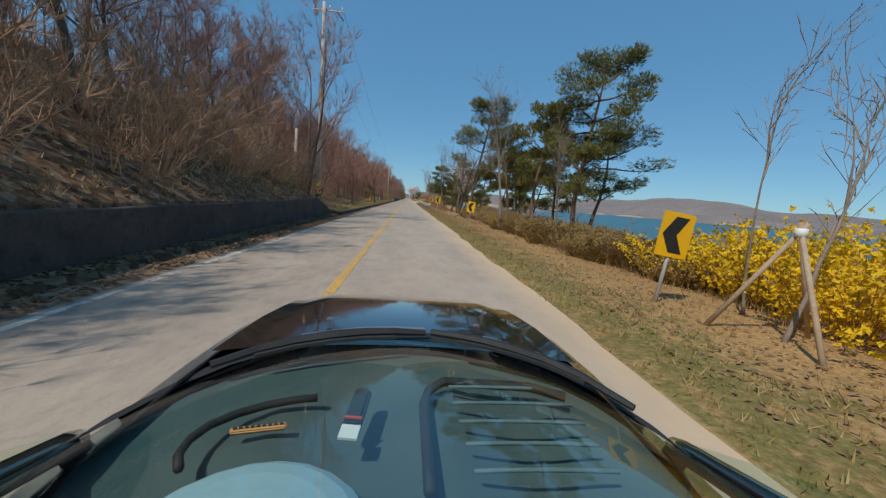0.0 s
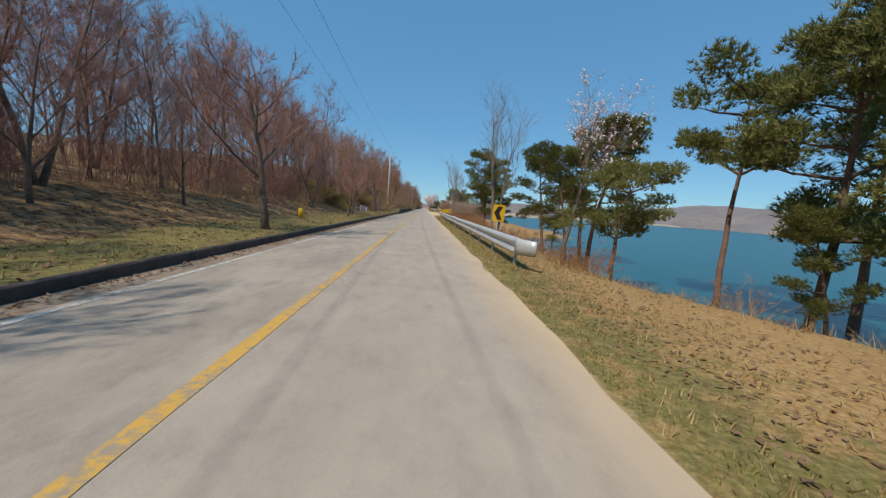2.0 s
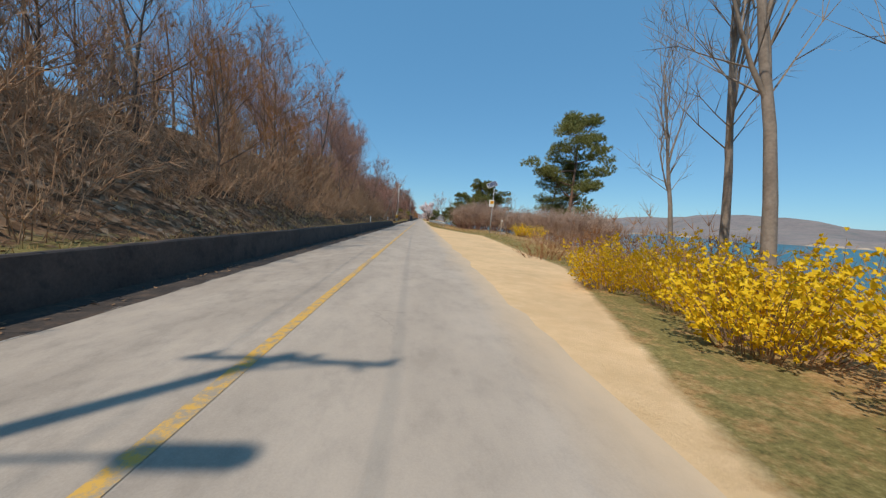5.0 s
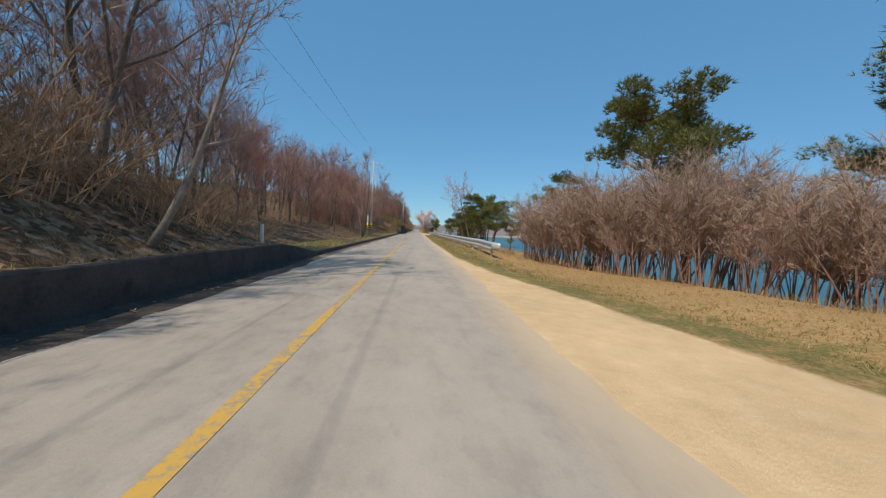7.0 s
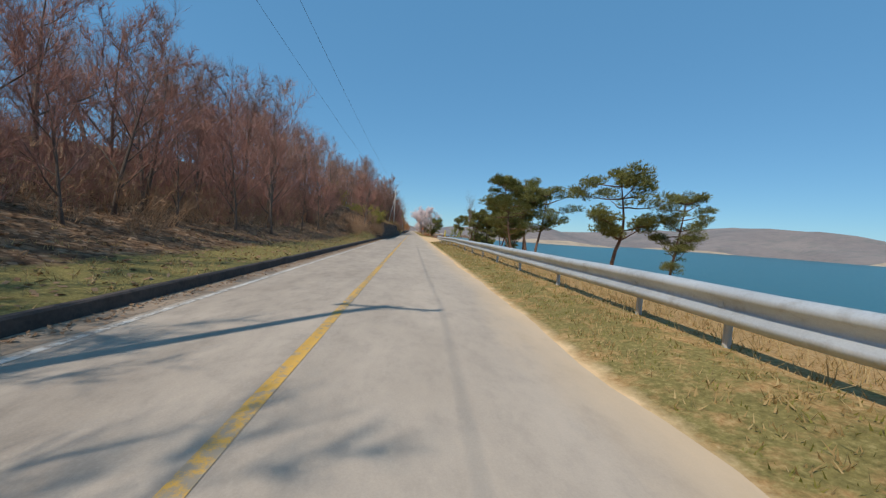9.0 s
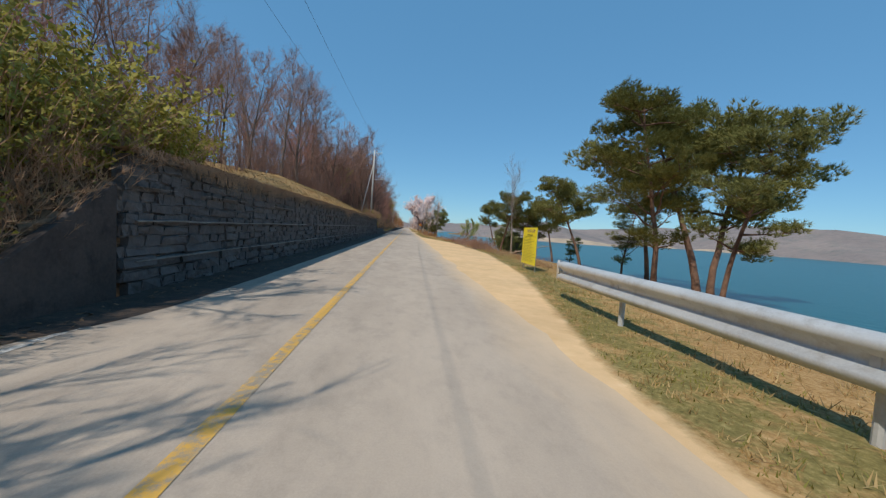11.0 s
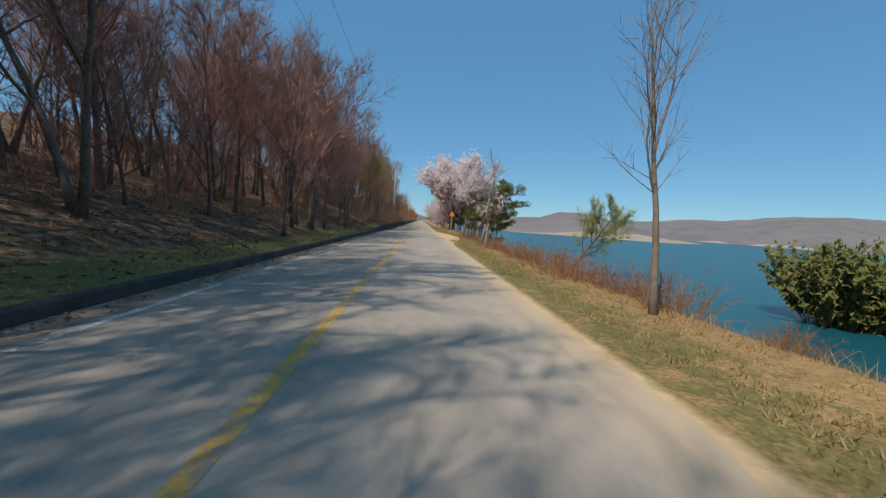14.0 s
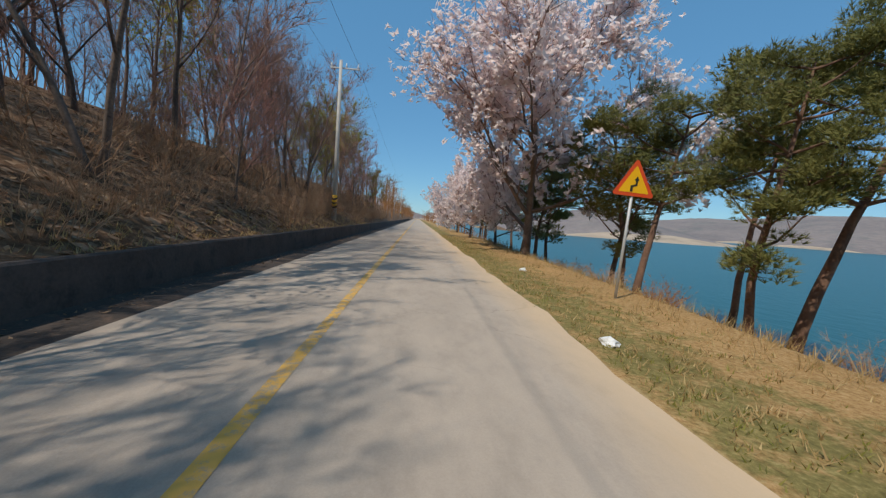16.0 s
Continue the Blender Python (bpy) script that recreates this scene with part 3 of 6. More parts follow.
def pine_tree(seed, label, h=11.0, lean=(0.05, 0.0), base=0.4, wide=3.6, r=0.2, levels=7, dens=80, curl=0.1, conical=0.62):
    """A red pine: bare curved stem, limbs in open tiers, and flat pads of needle tufts at the ends of their side shoots."""
    rnd = random.Random(seed)
    V, F, NV, NF, BV, BF = [], [], [], [], [], []
    stem = bent(Vector((0, 0, -0.3)), Vector((*lean, 1)), h * 0.95, 9, rnd, curl, 0.15 + curl)
    n = len(stem)
    tube(V, F, stem, [r * (1.2 if i == 0 else 1) * (1 - 0.8 * i / (n - 1)) for i in range(n)], 8)

    def pad(c, s):
        for _ in range(int(dens * s * s) + 4):
            t, q = rnd.uniform(0, 6.283), math.sqrt(rnd.random())
            p = c + Vector((math.cos(t) * q * s, math.sin(t) * q * s, rnd.uniform(-0.4, 0.95) * s * (1.15 - 0.6 * q)))
            up = Vector((math.cos(t) * q, math.sin(t) * q, 0.75)).normalized()
            for _ in range(8):
                d = (up + Vector((rnd.gauss(0, 0.6), rnd.gauss(0, 0.6), rnd.gauss(0, 0.45)))).normalized()
                w = d.orthogonal().normalized() * rnd.uniform(0.018, 0.03)
                k = len(NV)
                NV.extend((p - w, p + w, p + d * rnd.uniform(0.18, 0.38)))
                NF.append((k, k + 1, k + 2))
    for i in range(levels):
        u = base + (0.97 - base) * (i + rnd.uniform(-0.2, 0.2) * (0 < i < levels - 1)) / (levels - 1)
        j = min(n - 2, int(u * (n - 1)))
        p = stem[j].lerp(stem[j + 1], u * (n - 1) - j)
        reach = wide * (1.0 - conical * max(0, (i / (levels - 1)) - 0.15) ** 1.1) * (0.6 if i == 0 else 1)
        for b in range(3):
            if rnd.random() < 0.2 and i < levels - 2:
                continue
            t = i * 1.9 + b * 2.1 + rnd.uniform(-0.6, 0.6)
            L = reach * rnd.uniform(0.5, 1.15)
            limb = bent(p, Vector((math.cos(t), math.sin(t), rnd.uniform(-0.05, 0.6))), L, 5, rnd, 0.2, 0.15)
            tube(BV, BF, limb, [0.075 * (1 - 0.16 * k) for k in range(6)], 4, False)
            for k in range(2, 6):
                axis = (limb[k] - limb[k - 1]).normalized()
                for side in ((-1, 1) if k < 5 else (-0.8, 0, 0.8)):
                    if k < 4 and rnd.random() < 0.4:
                        continue
                    d = (axis * rnd.uniform(0.5, 1.1) + Vector((-axis.y, axis.x, 0)) * side + Vector((0, 0, rnd.uniform(-0.3, 0.9)))).normalized()
                    e = limb[k] + d * rnd.uniform(0.18, 0.3) * (L + 0.8)
                    cone(BV, BF, limb[k], e, 0.03)
                    pad(e, rnd.uniform(0.36, 0.74) * (0.75 + 0.08 * wide))
    pad(stem[-1], 0.6)
    ob = tagged(new("pine_tree"), label, "tree")
    k = len(V)
    part("trunk", (V + BV, F + [tuple(i + k for i in f) for f in BF], True), M_PINEBARK, ob)
    part("needles", (NV, NF), M_NEEDLE, ob)
    return ob


def shrub_mesh(seed, w=1.6, h=1.6, stems=150, side=4, mat=None, upright=0.5, thick=0.012, reach=1.0):
    rnd = random.Random(seed)
    V, F = [], []
    for _ in range(stems):
        t, q = rnd.uniform(0, 6.283), math.sqrt(rnd.random())
        b = Vector((math.cos(t) * q * w * 0.45, math.sin(t) * q * w * 0.45, -0.1))
        d = Vector((math.cos(t) * q * (1 - upright), math.sin(t) * q * (1 - upright), 0.55 + upright))
        L = h * rnd.uniform(0.55, 1.15) * (1 - 0.25 * q)
        s = bent(b, d, L, 3, rnd, 0.32)
        tube(V, F, s, [thick, thick * 0.8, thick * 0.55, 0.003], 3, False)
        for k in range(1, 4):
            for _ in range(side):
                e = s[k] + spread_dir((s[k] - s[k - 1]).normalized(), rnd.uniform(0.3, 1.0), rnd.uniform(0, 6.3)) * L * reach * rnd.uniform(0.14, 0.34)
                cone(V, F, s[k], e, 0.003 + thick * 0.25)
    return mesh_of("shrub", V, F, mat)


def tall_shrub(seed, label, h=4.6, stems=15, wide=0.55):
    """A clump of bare stems that fork above into a dense, rounded head of fine twigs."""
    rnd = random.Random(seed)
    V, F, TV, TF = [], [], [], []
    for k in range(stems):
        t, q = rnd.uniform(0, 6.283), math.sqrt(rnd.random())
        out = Vector((math.cos(t) * q, math.sin(t) * q, 0))
        s = bent(out * wide + Vector((0, 0, -0.15)), out * 0.3 + Vector((0, 0, 1)), h * rnd.uniform(0.5, 0.72), 5, rnd, 0.14, 0.1)
        r = rnd.uniform(0.018, 0.036)
        tube(V, F, s, [r, r * 0.9, r * 0.78, r * 0.62, r * 0.45, r * 0.3], 5, False)
        for i in (2, 3, 4, 5):
            for _ in range(2 if i < 5 else 3):
                d = (out * rnd.uniform(0.2, 0.9) + Vector((rnd.gauss(0, 0.45), rnd.gauss(0, 0.45), rnd.uniform(0.5, 1.3)))).normalized()
                br = bent(s[i], d, h * rnd.uniform(0.16, 0.34), 3, rnd, 0.22, 0.15)
                tube(V, F, br, [r * 0.4, r * 0.32, r * 0.22, 0.003], 3, False)
                for b in (1, 2, 3):
                    for _ in range(9):
                        e = br[b] + spread_dir((br[b] - br[b - 1]).normalized(), rnd.uniform(0.15, 0.9), rnd.uniform(0, 6.3)) * rnd.uniform(0.25, 0.7)
                        cone(TV, TF, br[b], e, 0.0075)
                        m = br[b].lerp(e, rnd.uniform(0.3, 0.7))
                        cone(TV, TF, m, m + Vector((rnd.gauss(0, 1), rnd.gauss(0, 1), rnd.uniform(0, 1.6))).normalized() * rnd.uniform(0.12, 0.3), 0.006)
    ob = tagged(new("tall_shrub"), label, "shrub", group="row of tall dry shrubs")
    part("stemwork", (V, F), M_TWIG, ob, "bare brown stems")
    part("twig_head", (TV, TF), M_REED, ob, "rounded head of pale fine twigs")
    return ob


def flower_shrub(seed, label, w=2.2, h=1.8, stems=110, flowers=22, mat=None, size=0.05):
    """Arching stems with flowers or young leaves all along them."""
    rnd = random.Random(seed)
    V, F, FV, FF = [], [], [], []
    for _ in range(stems):
        t, q = rnd.uniform(0, 6.283), math.sqrt(rnd.random())
        b = Vector((math.cos(t) * q * w * 0.3, math.sin(t) * q * w * 0.3, -0.1))
        s = bent(b, Vector((math.cos(t) * q * 0.7, math.sin(t) * q * 0.7, 1.0)), h * rnd.uniform(0.7, 1.25), 5, rnd, 0.2, -0.2)
        tube(V, F, s, [0.011, 0.01, 0.008, 0.007, 0.005, 0.002], 3, False)
        for _ in range(flowers):
            u = rnd.uniform(0.25, 1.0) * 5
            i = min(4, int(u))
            c = s[i].lerp(s[i + 1], u - i) + Vector((rnd.gauss(0, 1), rnd.gauss(0, 1), rnd.gauss(0, 1))) * 0.06
            petal_cluster(FV, FF, c, size * rnd.uniform(0.7, 1.3), rnd, 2)
    ob = tagged(new("flowering_shrub"), label, "shrub")
    part("stemwork", (V, F), M_BRUSH, ob)
    part("bloom", (FV, FF), mat, ob)
    return ob


def stand(ob, x, y, turn=0.0, size=1.0, sink=0.05, tilt=(0, 0), z=None, tall=None):
    """A copy of ob standing on the ground at (x, y)."""
    g = ground_z(x, y) if z is None else z
    return copy_thing(ob, pose(x, y, g - sink, tilt[0], tilt[1], turn) @ Matrix.Diagonal((size, size, tall or size, 1)))


def drop(ob):
    """Takes away a pattern that has been copied."""
    for o in (*ob.children_recursive, ob):
        bpy.data.objects.remove(o)


def label_of(ob, text):
    ob["label"] = text
    return ob


LEFT_LABEL = "bare brown woodland tree on the leaf-littered slope"
patterns = []
for i in range(7):
    patterns.append(tree("bare_tree", 40 + i, M_BARK, M_TWIG, LEFT_LABEL, h=(12.5, 11, 13.5, 10, 12, 9.5, 12)[i], r=(0.17, 0.13, 0.2, 0.12, 0.15, 0.11, 0.13)[i],
                         fork=(0.28, 0.35, 0.3, 0.2, 0.4, 0.18, 0.3)[i], limbs=(10, 9, 11, 5, 9, 11, 5)[i], spread=(0.7, 0.6, 0.75, 0.65, 0.55, 0.8, 0.6)[i],
                         twigs=12, stems=(1, 1, 1, 2, 1, 1, 2)[i]))
pink = [tree("reddish_tree", 60 + i, M_BARK, M_TWIG_PINK, "bare tree with reddish twigs at the edge of the wood", h=9 + i, r=0.12, fork=0.2, limbs=11, spread=0.75, twigs=10) for i in range(2)]
rust = [tree("rust_tree", 70 + i, M_BARK, M_TWIG_RUST, "bare tree with rust-brown twigs beside the road", h=7.5 + i, r=0.1, fork=0.15, limbs=10, spread=0.85, twigs=5) for i in range(2)]
bud = tree("budding_tree", 80, M_BARK, M_TWIG, "woodland tree coming into yellow-green leaf", ("leaves", M_GREENBUD, 0.085, 6, 0.85), h=9.5, r=0.12, fork=0.15, limbs=10, spread=0.8, twigs=4)

light = [tree("bare_tree", 400 + i, M_BARK, M_TWIG, LEFT_LABEL, h=(12, 13, 11)[i], r=0.14, fork=0.3, limbs=7, spread=0.65, twigs=8) for i in range(3)]

def mesh_arrays(me):
    v = np.empty(len(me.vertices) * 3)
    me.vertices.foreach_get("co", v)
    me.calc_loop_triangles()
    f = np.empty(len(me.loop_triangles) * 3, dtype=np.int64)
    me.loop_triangles.foreach_get("vertices", f)
    return v.reshape(-1, 3), f.reshape(-1, 3)


def background_woods():
    """The trees deep in the wood, joined: too many and too far off to tell apart."""
    rnd = random.Random(6)
    kinds = []
    for i in range(4):
        (tv, tf, _), (wv, wf), _ends = deciduous(420 + i, h=(12, 13, 11, 12.5)[i], r=0.13, fork=0.3, limbs=6, spread=0.65, twigs=5)
        kinds.append((mesh_arrays(mesh_of("t", tv, tf, M_BARK)), mesh_arrays(mesh_of("w", wv, wf, M_TWIG))))
    vs, fs, ms, n = [], [], [], 0
    for off, gap in ((17, 5.2), (23, 5.6), (30, 6.5)):
        y = -16 + rnd.uniform(0, gap)
        while y < 478:
            x = WALL_X - steps(VERGE_L, y) - off - rnd.uniform(0, 4)
            s, t = rnd.uniform(0.75, 1.15), rnd.uniform(0, 6.283)
            c, q = math.cos(t) * s, math.sin(t) * s
            for k, (v, f) in enumerate(rnd.choice(kinds)):
                vs.append(np.column_stack((v[:, 0] * c - v[:, 1] * q + x, v[:, 0] * q + v[:, 1] * c + y, v[:, 2] * s + ground_z(x, y) - 0.1)))
                fs.append(f + n)
                ms.append(np.full(len(f), k, dtype=np.int32))
                n += len(v)
            y += gap * rnd.uniform(0.65, 1.35)
    me = mesh_of("background_woods", np.concatenate(vs).tolist(), np.concatenate(fs).tolist(), M_BARK)
    me.materials.append(M_TWIG)
    me.polygons.foreach_set("material_index", np.concatenate(ms))
    tagged(new("background_woods", me), "bare brown woods deep on the slope", "woods", kind="stuff")


background_woods()
rnd = random.Random(5)
for off, gap in ((0.9, 5.0), (3.8, 4.2), (7.6, 4.4), (12.0, 5.6)):
    y = -16 + rnd.uniform(0, gap)
    while y < 478:
        x = WALL_X - 0.5 - steps(VERGE_L, y) - off - rnd.uniform(-0.3, 2.2) - steps(((-16, 1.6), (18, 1.6), (26, 0), (190, 0), (198, 2.4), (222, 2.4), (230, 0), (334, 0), (340, 3.2), (358, 3.2), (368, 0)), y)
        wide = 286 < y < 341
        kind = rnd.choice(patterns if off < 10 else light)
        if 112 < y < 160 and off < 9 and rnd.random() < 0.8:
            kind = rnd.choice(rust)
        elif 214 < y < 286 and off < 9 and rnd.random() < 0.75 or rnd.random() < 0.25:
            kind = rnd.choice(pink)
        elif (y > 436 and off < 9 and rnd.random() < 0.6) or (338 < y < 350 and off < 3):
            kind = bud
        open_verge = 52 < y < 118 and off < 3
        if not (wide and x > steps(((286, -8.5), (300, -9.5), (308, -11), (341, -11)), y)) and not (open_verge and rnd.random() < 0.6):
            s = rnd.uniform(0.72, 1.12) * (1 if off > 1 else 0.85 if 340 < y < 412 else 0.64) * (1.08 if off < 5 and (342 < y < 400 or y > 404) else 1)
            stand(kind, x, y, rnd.uniform(0, 360), s, 0.1, (rnd.uniform(-4, 4), rnd.uniform(-2, 7)))
        y += gap * rnd.uniform(0.65, 1.35) * (1.25 if 120 < y < 200 or y < 20 else 0.62 if 342 < y < 412 and off < 10 else 1)
for x, y, q in ((-10.5, 296, 0.45), (-13.5, 299, 0.6)):
    stand(bud, x, y, y * 40, q)
for p in light:
    drop(p)

# trees that stand out along the wood's edge
for x, y, k, s, turn in ((-6.2, 93.5, patterns[5], 0.8, 80), (-5.6, 231.3, patterns[3], 1.0, 10),
                         (-6.0, 389, patterns[2], 0.95, 200), (-5.2, 24.5, patterns[6], 0.9, 10), (-5.6, 383, pink[0], 0.9, 0), (-6.4, 386.5, patterns[4], 0.8, 50), (-5.8, 391.5, pink[1], 0.85, 130),
                         (-5.9, 354.5, patterns[0], 0.9, 40), (-7.6, 357, patterns[2], 1.15, 10), (-8.2, 361.5, patterns[0], 1.2, 130), (-7.4, 365.8, patterns[2], 1.1, 220), (-6.4, 357.6, patterns[5], 1.15, 250), (-5.6, 360, pink[1], 1.1, 170), (-6.0, 364.5, patterns[4], 0.95, 300), (-5.7, 369.5, patterns[2], 0.85, 90),
                         (-6.6, 395, patterns[5], 0.9, 70), (-5.7, 398.5, patterns[1], 0.75, 260), (-5.4, 411, bud, 0.8, 30), (-5.0, 417, pink[0], 0.8, 210), (-5.6, 421, bud, 0.9, 110)):
    stand(k, x, y, turn, s)
fan = tree("roadside_tree", 91, M_BARK, M_TWIG_PINK, "bare spreading roadside tree on the grass verge", h=6.6, r=0.15, fork=0.25, limbs=12, spread=0.95, twigs=7)
stand(fan, -6.6, 115.8, 30, 1.35)
stand(fan, -6.4, 51, 130, 0.95)
stand(fan, -4.8, 67.6, 60, 1.15)
stand(fan, -5.2, 86, 190, 0.75)
stand(fan, -5.6, 289.5, 70, 1.0)
stand(fan, -5.4, 285.0, 200, 0.95)
drop(fan)
crook = tree("leaning_tree", 93, M_PALEBARK, M_TWIG, "pale crooked tree leaning over the low wall", h=7.5, r=0.1, fork=0.4, limbs=7, spread=0.8, twigs=4, lean=(0.35, 0.25))
stand(crook, -4.6, 190.7, 0)
drop(crook)

# far woods on both sides of the road's end
V, F = [], []
rnd = random.Random(8)
for _ in range(230):
    y = rnd.uniform(478, 900)
    x = -4.5 - abs(rnd.gauss(0, 7)) if rnd.random() < 0.75 else 9 + abs(rnd.gauss(0, 5))
    if rnd.random() < 0.12:
        x, y = rnd.uniform(-34, 34), rnd.uniform(740, 880)
    p = Vector((x, y, ground_z(x, y) - 0.2))
    h = rnd.uniform(4.5, 10)
    tube(V, F, [p, p + Vector((0, 0, h * 0.5)), p + Vector((0, 0, h))], [0.14, 0.1, 0.03], 4, False)
    for _ in range(70):
        a = p + Vector((0, 0, h * rnd.uniform(0.2, 0.95)))
        t = rnd.uniform(0, 6.3)
        b = a + Vector((math.cos(t), math.sin(t), rnd.uniform(0.2, 1.2))) * h * rnd.uniform(0.12, 0.3)
        cone(V, F, a, b, 0.035)
tagged(part("far_woods", (V, F), M_TWIG_RUST), "distant bare brown woods along the road", "woods", kind="stuff")

# undergrowth on the wooded side
brush = [shrub_mesh(10, 2.2, 1.5, 38, 9, M_BRUSH, 0.3, 0.012), shrub_mesh(11, 1.8, 2.0, 36, 9, M_BRUSH, 0.35, 0.013), shrub_mesh(12, 2.6, 1.2, 45, 5, M_TWIG, 0.2, 0.018)]


def thicket(name, label, kinds, rows, seed, mat):
    """Many shrubs joined: rows of (y0, y1, spacing, distance from the wall, depth, size)."""
    rnd = random.Random(seed)
    arr = [mesh_arrays(k) for k in kinds]
    vs, fs, n = [], [], 0
    for y0, y1, gap, off, deep, big in rows:
        y = y0
        while y < y1:
            x = WALL_X - off - rnd.uniform(0, deep) - 0.4 * steps(VERGE_L, y)
            s, t = big * rnd.uniform(0.65, 1.25), rnd.uniform(0, 6.283)
            v, f = rnd.choice(arr)
            c, q = math.cos(t) * s, math.sin(t) * s
            vs.append(np.column_stack((v[:, 0] * c - v[:, 1] * q + x, v[:, 0] * q + v[:, 1] * c + y, v[:, 2] * s + ground_z(x, y) - 0.05)))
            fs.append(f + n)
            n += len(v)
            y += gap * rnd.uniform(0.6, 1.4)
    tagged(part(name, mesh_of(name, np.concatenate(vs).tolist(), np.concatenate(fs).tolist(), mat), mat), label, "undergrowth", kind="stuff")


thicket("undergrowth", "tangled dry brown undergrowth on the wooded slope", brush[:2], (
    (-14, 26, 1.1, 1.4, 1.8, 1.1), (-14, 26, 1.6, 3.2, 3, 1.6), (26, 84, 3.0, 5.0, 4, 1.0), (84, 122, 1.1, 4.0, 4, 0.9), (90, 122, 1.3, 8.0, 5, 1.3), (118, 200, 1.4, 1.0, 1.8, 1.1), (120, 200, 2.0, 3.2, 3, 1.7),
    (280, 290, 0.55, 0.7, 2.5, 0.8), (290, 296, 0.9, 1.0, 4, 0.8), (200, 244, 7, 6.5, 3, 0.6), (244, 286, 2.2, 3.5, 3, 0.75), (244, 286, 1.6, 6.0, 4, 1.4), (334, 346, 0.7, 0.2, 0.5, 0.6), (346.5, 362, 1.0, 1.0, 2, 1.3), (362, 410, 4.0, 3.0, 3, 0.6), (408, 480, 1.5, 0.9, 1.5, 0.9), (410, 480, 2.0, 3.0, 3, 1.4)), 17, M_BRUSH)
sapling = [shrub_mesh(18, 2.6, 4.6, 32, 11, M_TWIG, 0.75, 0.02), shrub_mesh(19, 3.4, 5.4, 32, 11, M_TWIG, 0.7, 0.02)]
thicket("red_saplings", "thin reddish-brown saplings at the edge of the wood", sapling, (
    (30, 90, 1.7, 5.0, 5, 0.75), (90, 118, 3, 6, 4, 0.55), (236, 286, 2.0, 5.0, 4, 0.65), (240, 286, 1.7, 8.5, 4, 0.95), (354, 406, 3.4, 4.5, 4, 0.5)), 29, M_TWIG_PINK)
thicket("saplings", "dense thicket of thin bare brown saplings in the wood", sapling, (
    (-16, 30, 3.2, 7, 5, 1.0), (-16, 30, 4.5, 13, 6, 1.2), (30, 118, 4.2, 9, 4, 0.8), (30, 118, 4.2, 15, 6, 1.0), (118, 200, 3.4, 6, 5, 0.85), (118, 200, 4.5, 12, 6, 0.95),
    (240, 286, 4.4, 9, 4, 0.75), (200, 286, 4.4, 17, 6, 1.0), (284, 303, 2.4, 5.5, 6, 0.75), (303, 340, 2.2, 7.0, 4, 0.65), (284, 340, 3.6, 18, 6, 1.1), (336, 366, 2.8, 5, 5, 1.0), (340, 404, 3.4, 8, 6, 1.0), (340, 404, 3.6, 14, 6, 1.2), (404, 480, 3.6, 6, 5, 0.9), (404, 480, 4.5, 12, 6, 1.2)), 19, M_TWIG)

# ---- the lake side ----
pines = [pine_tree(101, "tall dark green pine on the lake bank", 12, (0.05, 0.02), 0.42, 3.4),
         pine_tree(102, "leaning red-barked pine on the lake bank", 11, (0.28, 0.05), 0.5, 3.3, levels=6, curl=0.15, conical=0.4),
         pine_tree(103, "broad flat-topped pine beside the lake", 9.5, (-0.1, 0.1), 0.45, 3.8, levels=6, curl=0.16, conical=0.3),
         pine_tree(104, "dense dark pine with low limbs on the lake bank", 12.5, (0.02, 0.05), 0.24, 3.5, levels=9),
         pine_tree(106, "broad rounded pine with a dense crown beside the lake", 11, (0.03, 0.04), 0.58, 3.7, levels=7, dens=100, curl=0.1, conical=0.4),
         pine_tree(105, "slim pine with a curved bare trunk", 11.5, (-0.14, -0.05), 0.62, 2.5, r=0.15, levels=4, curl=0.14, conical=0.3)]
pines[4], pines[5] = pines[5], pines[4]
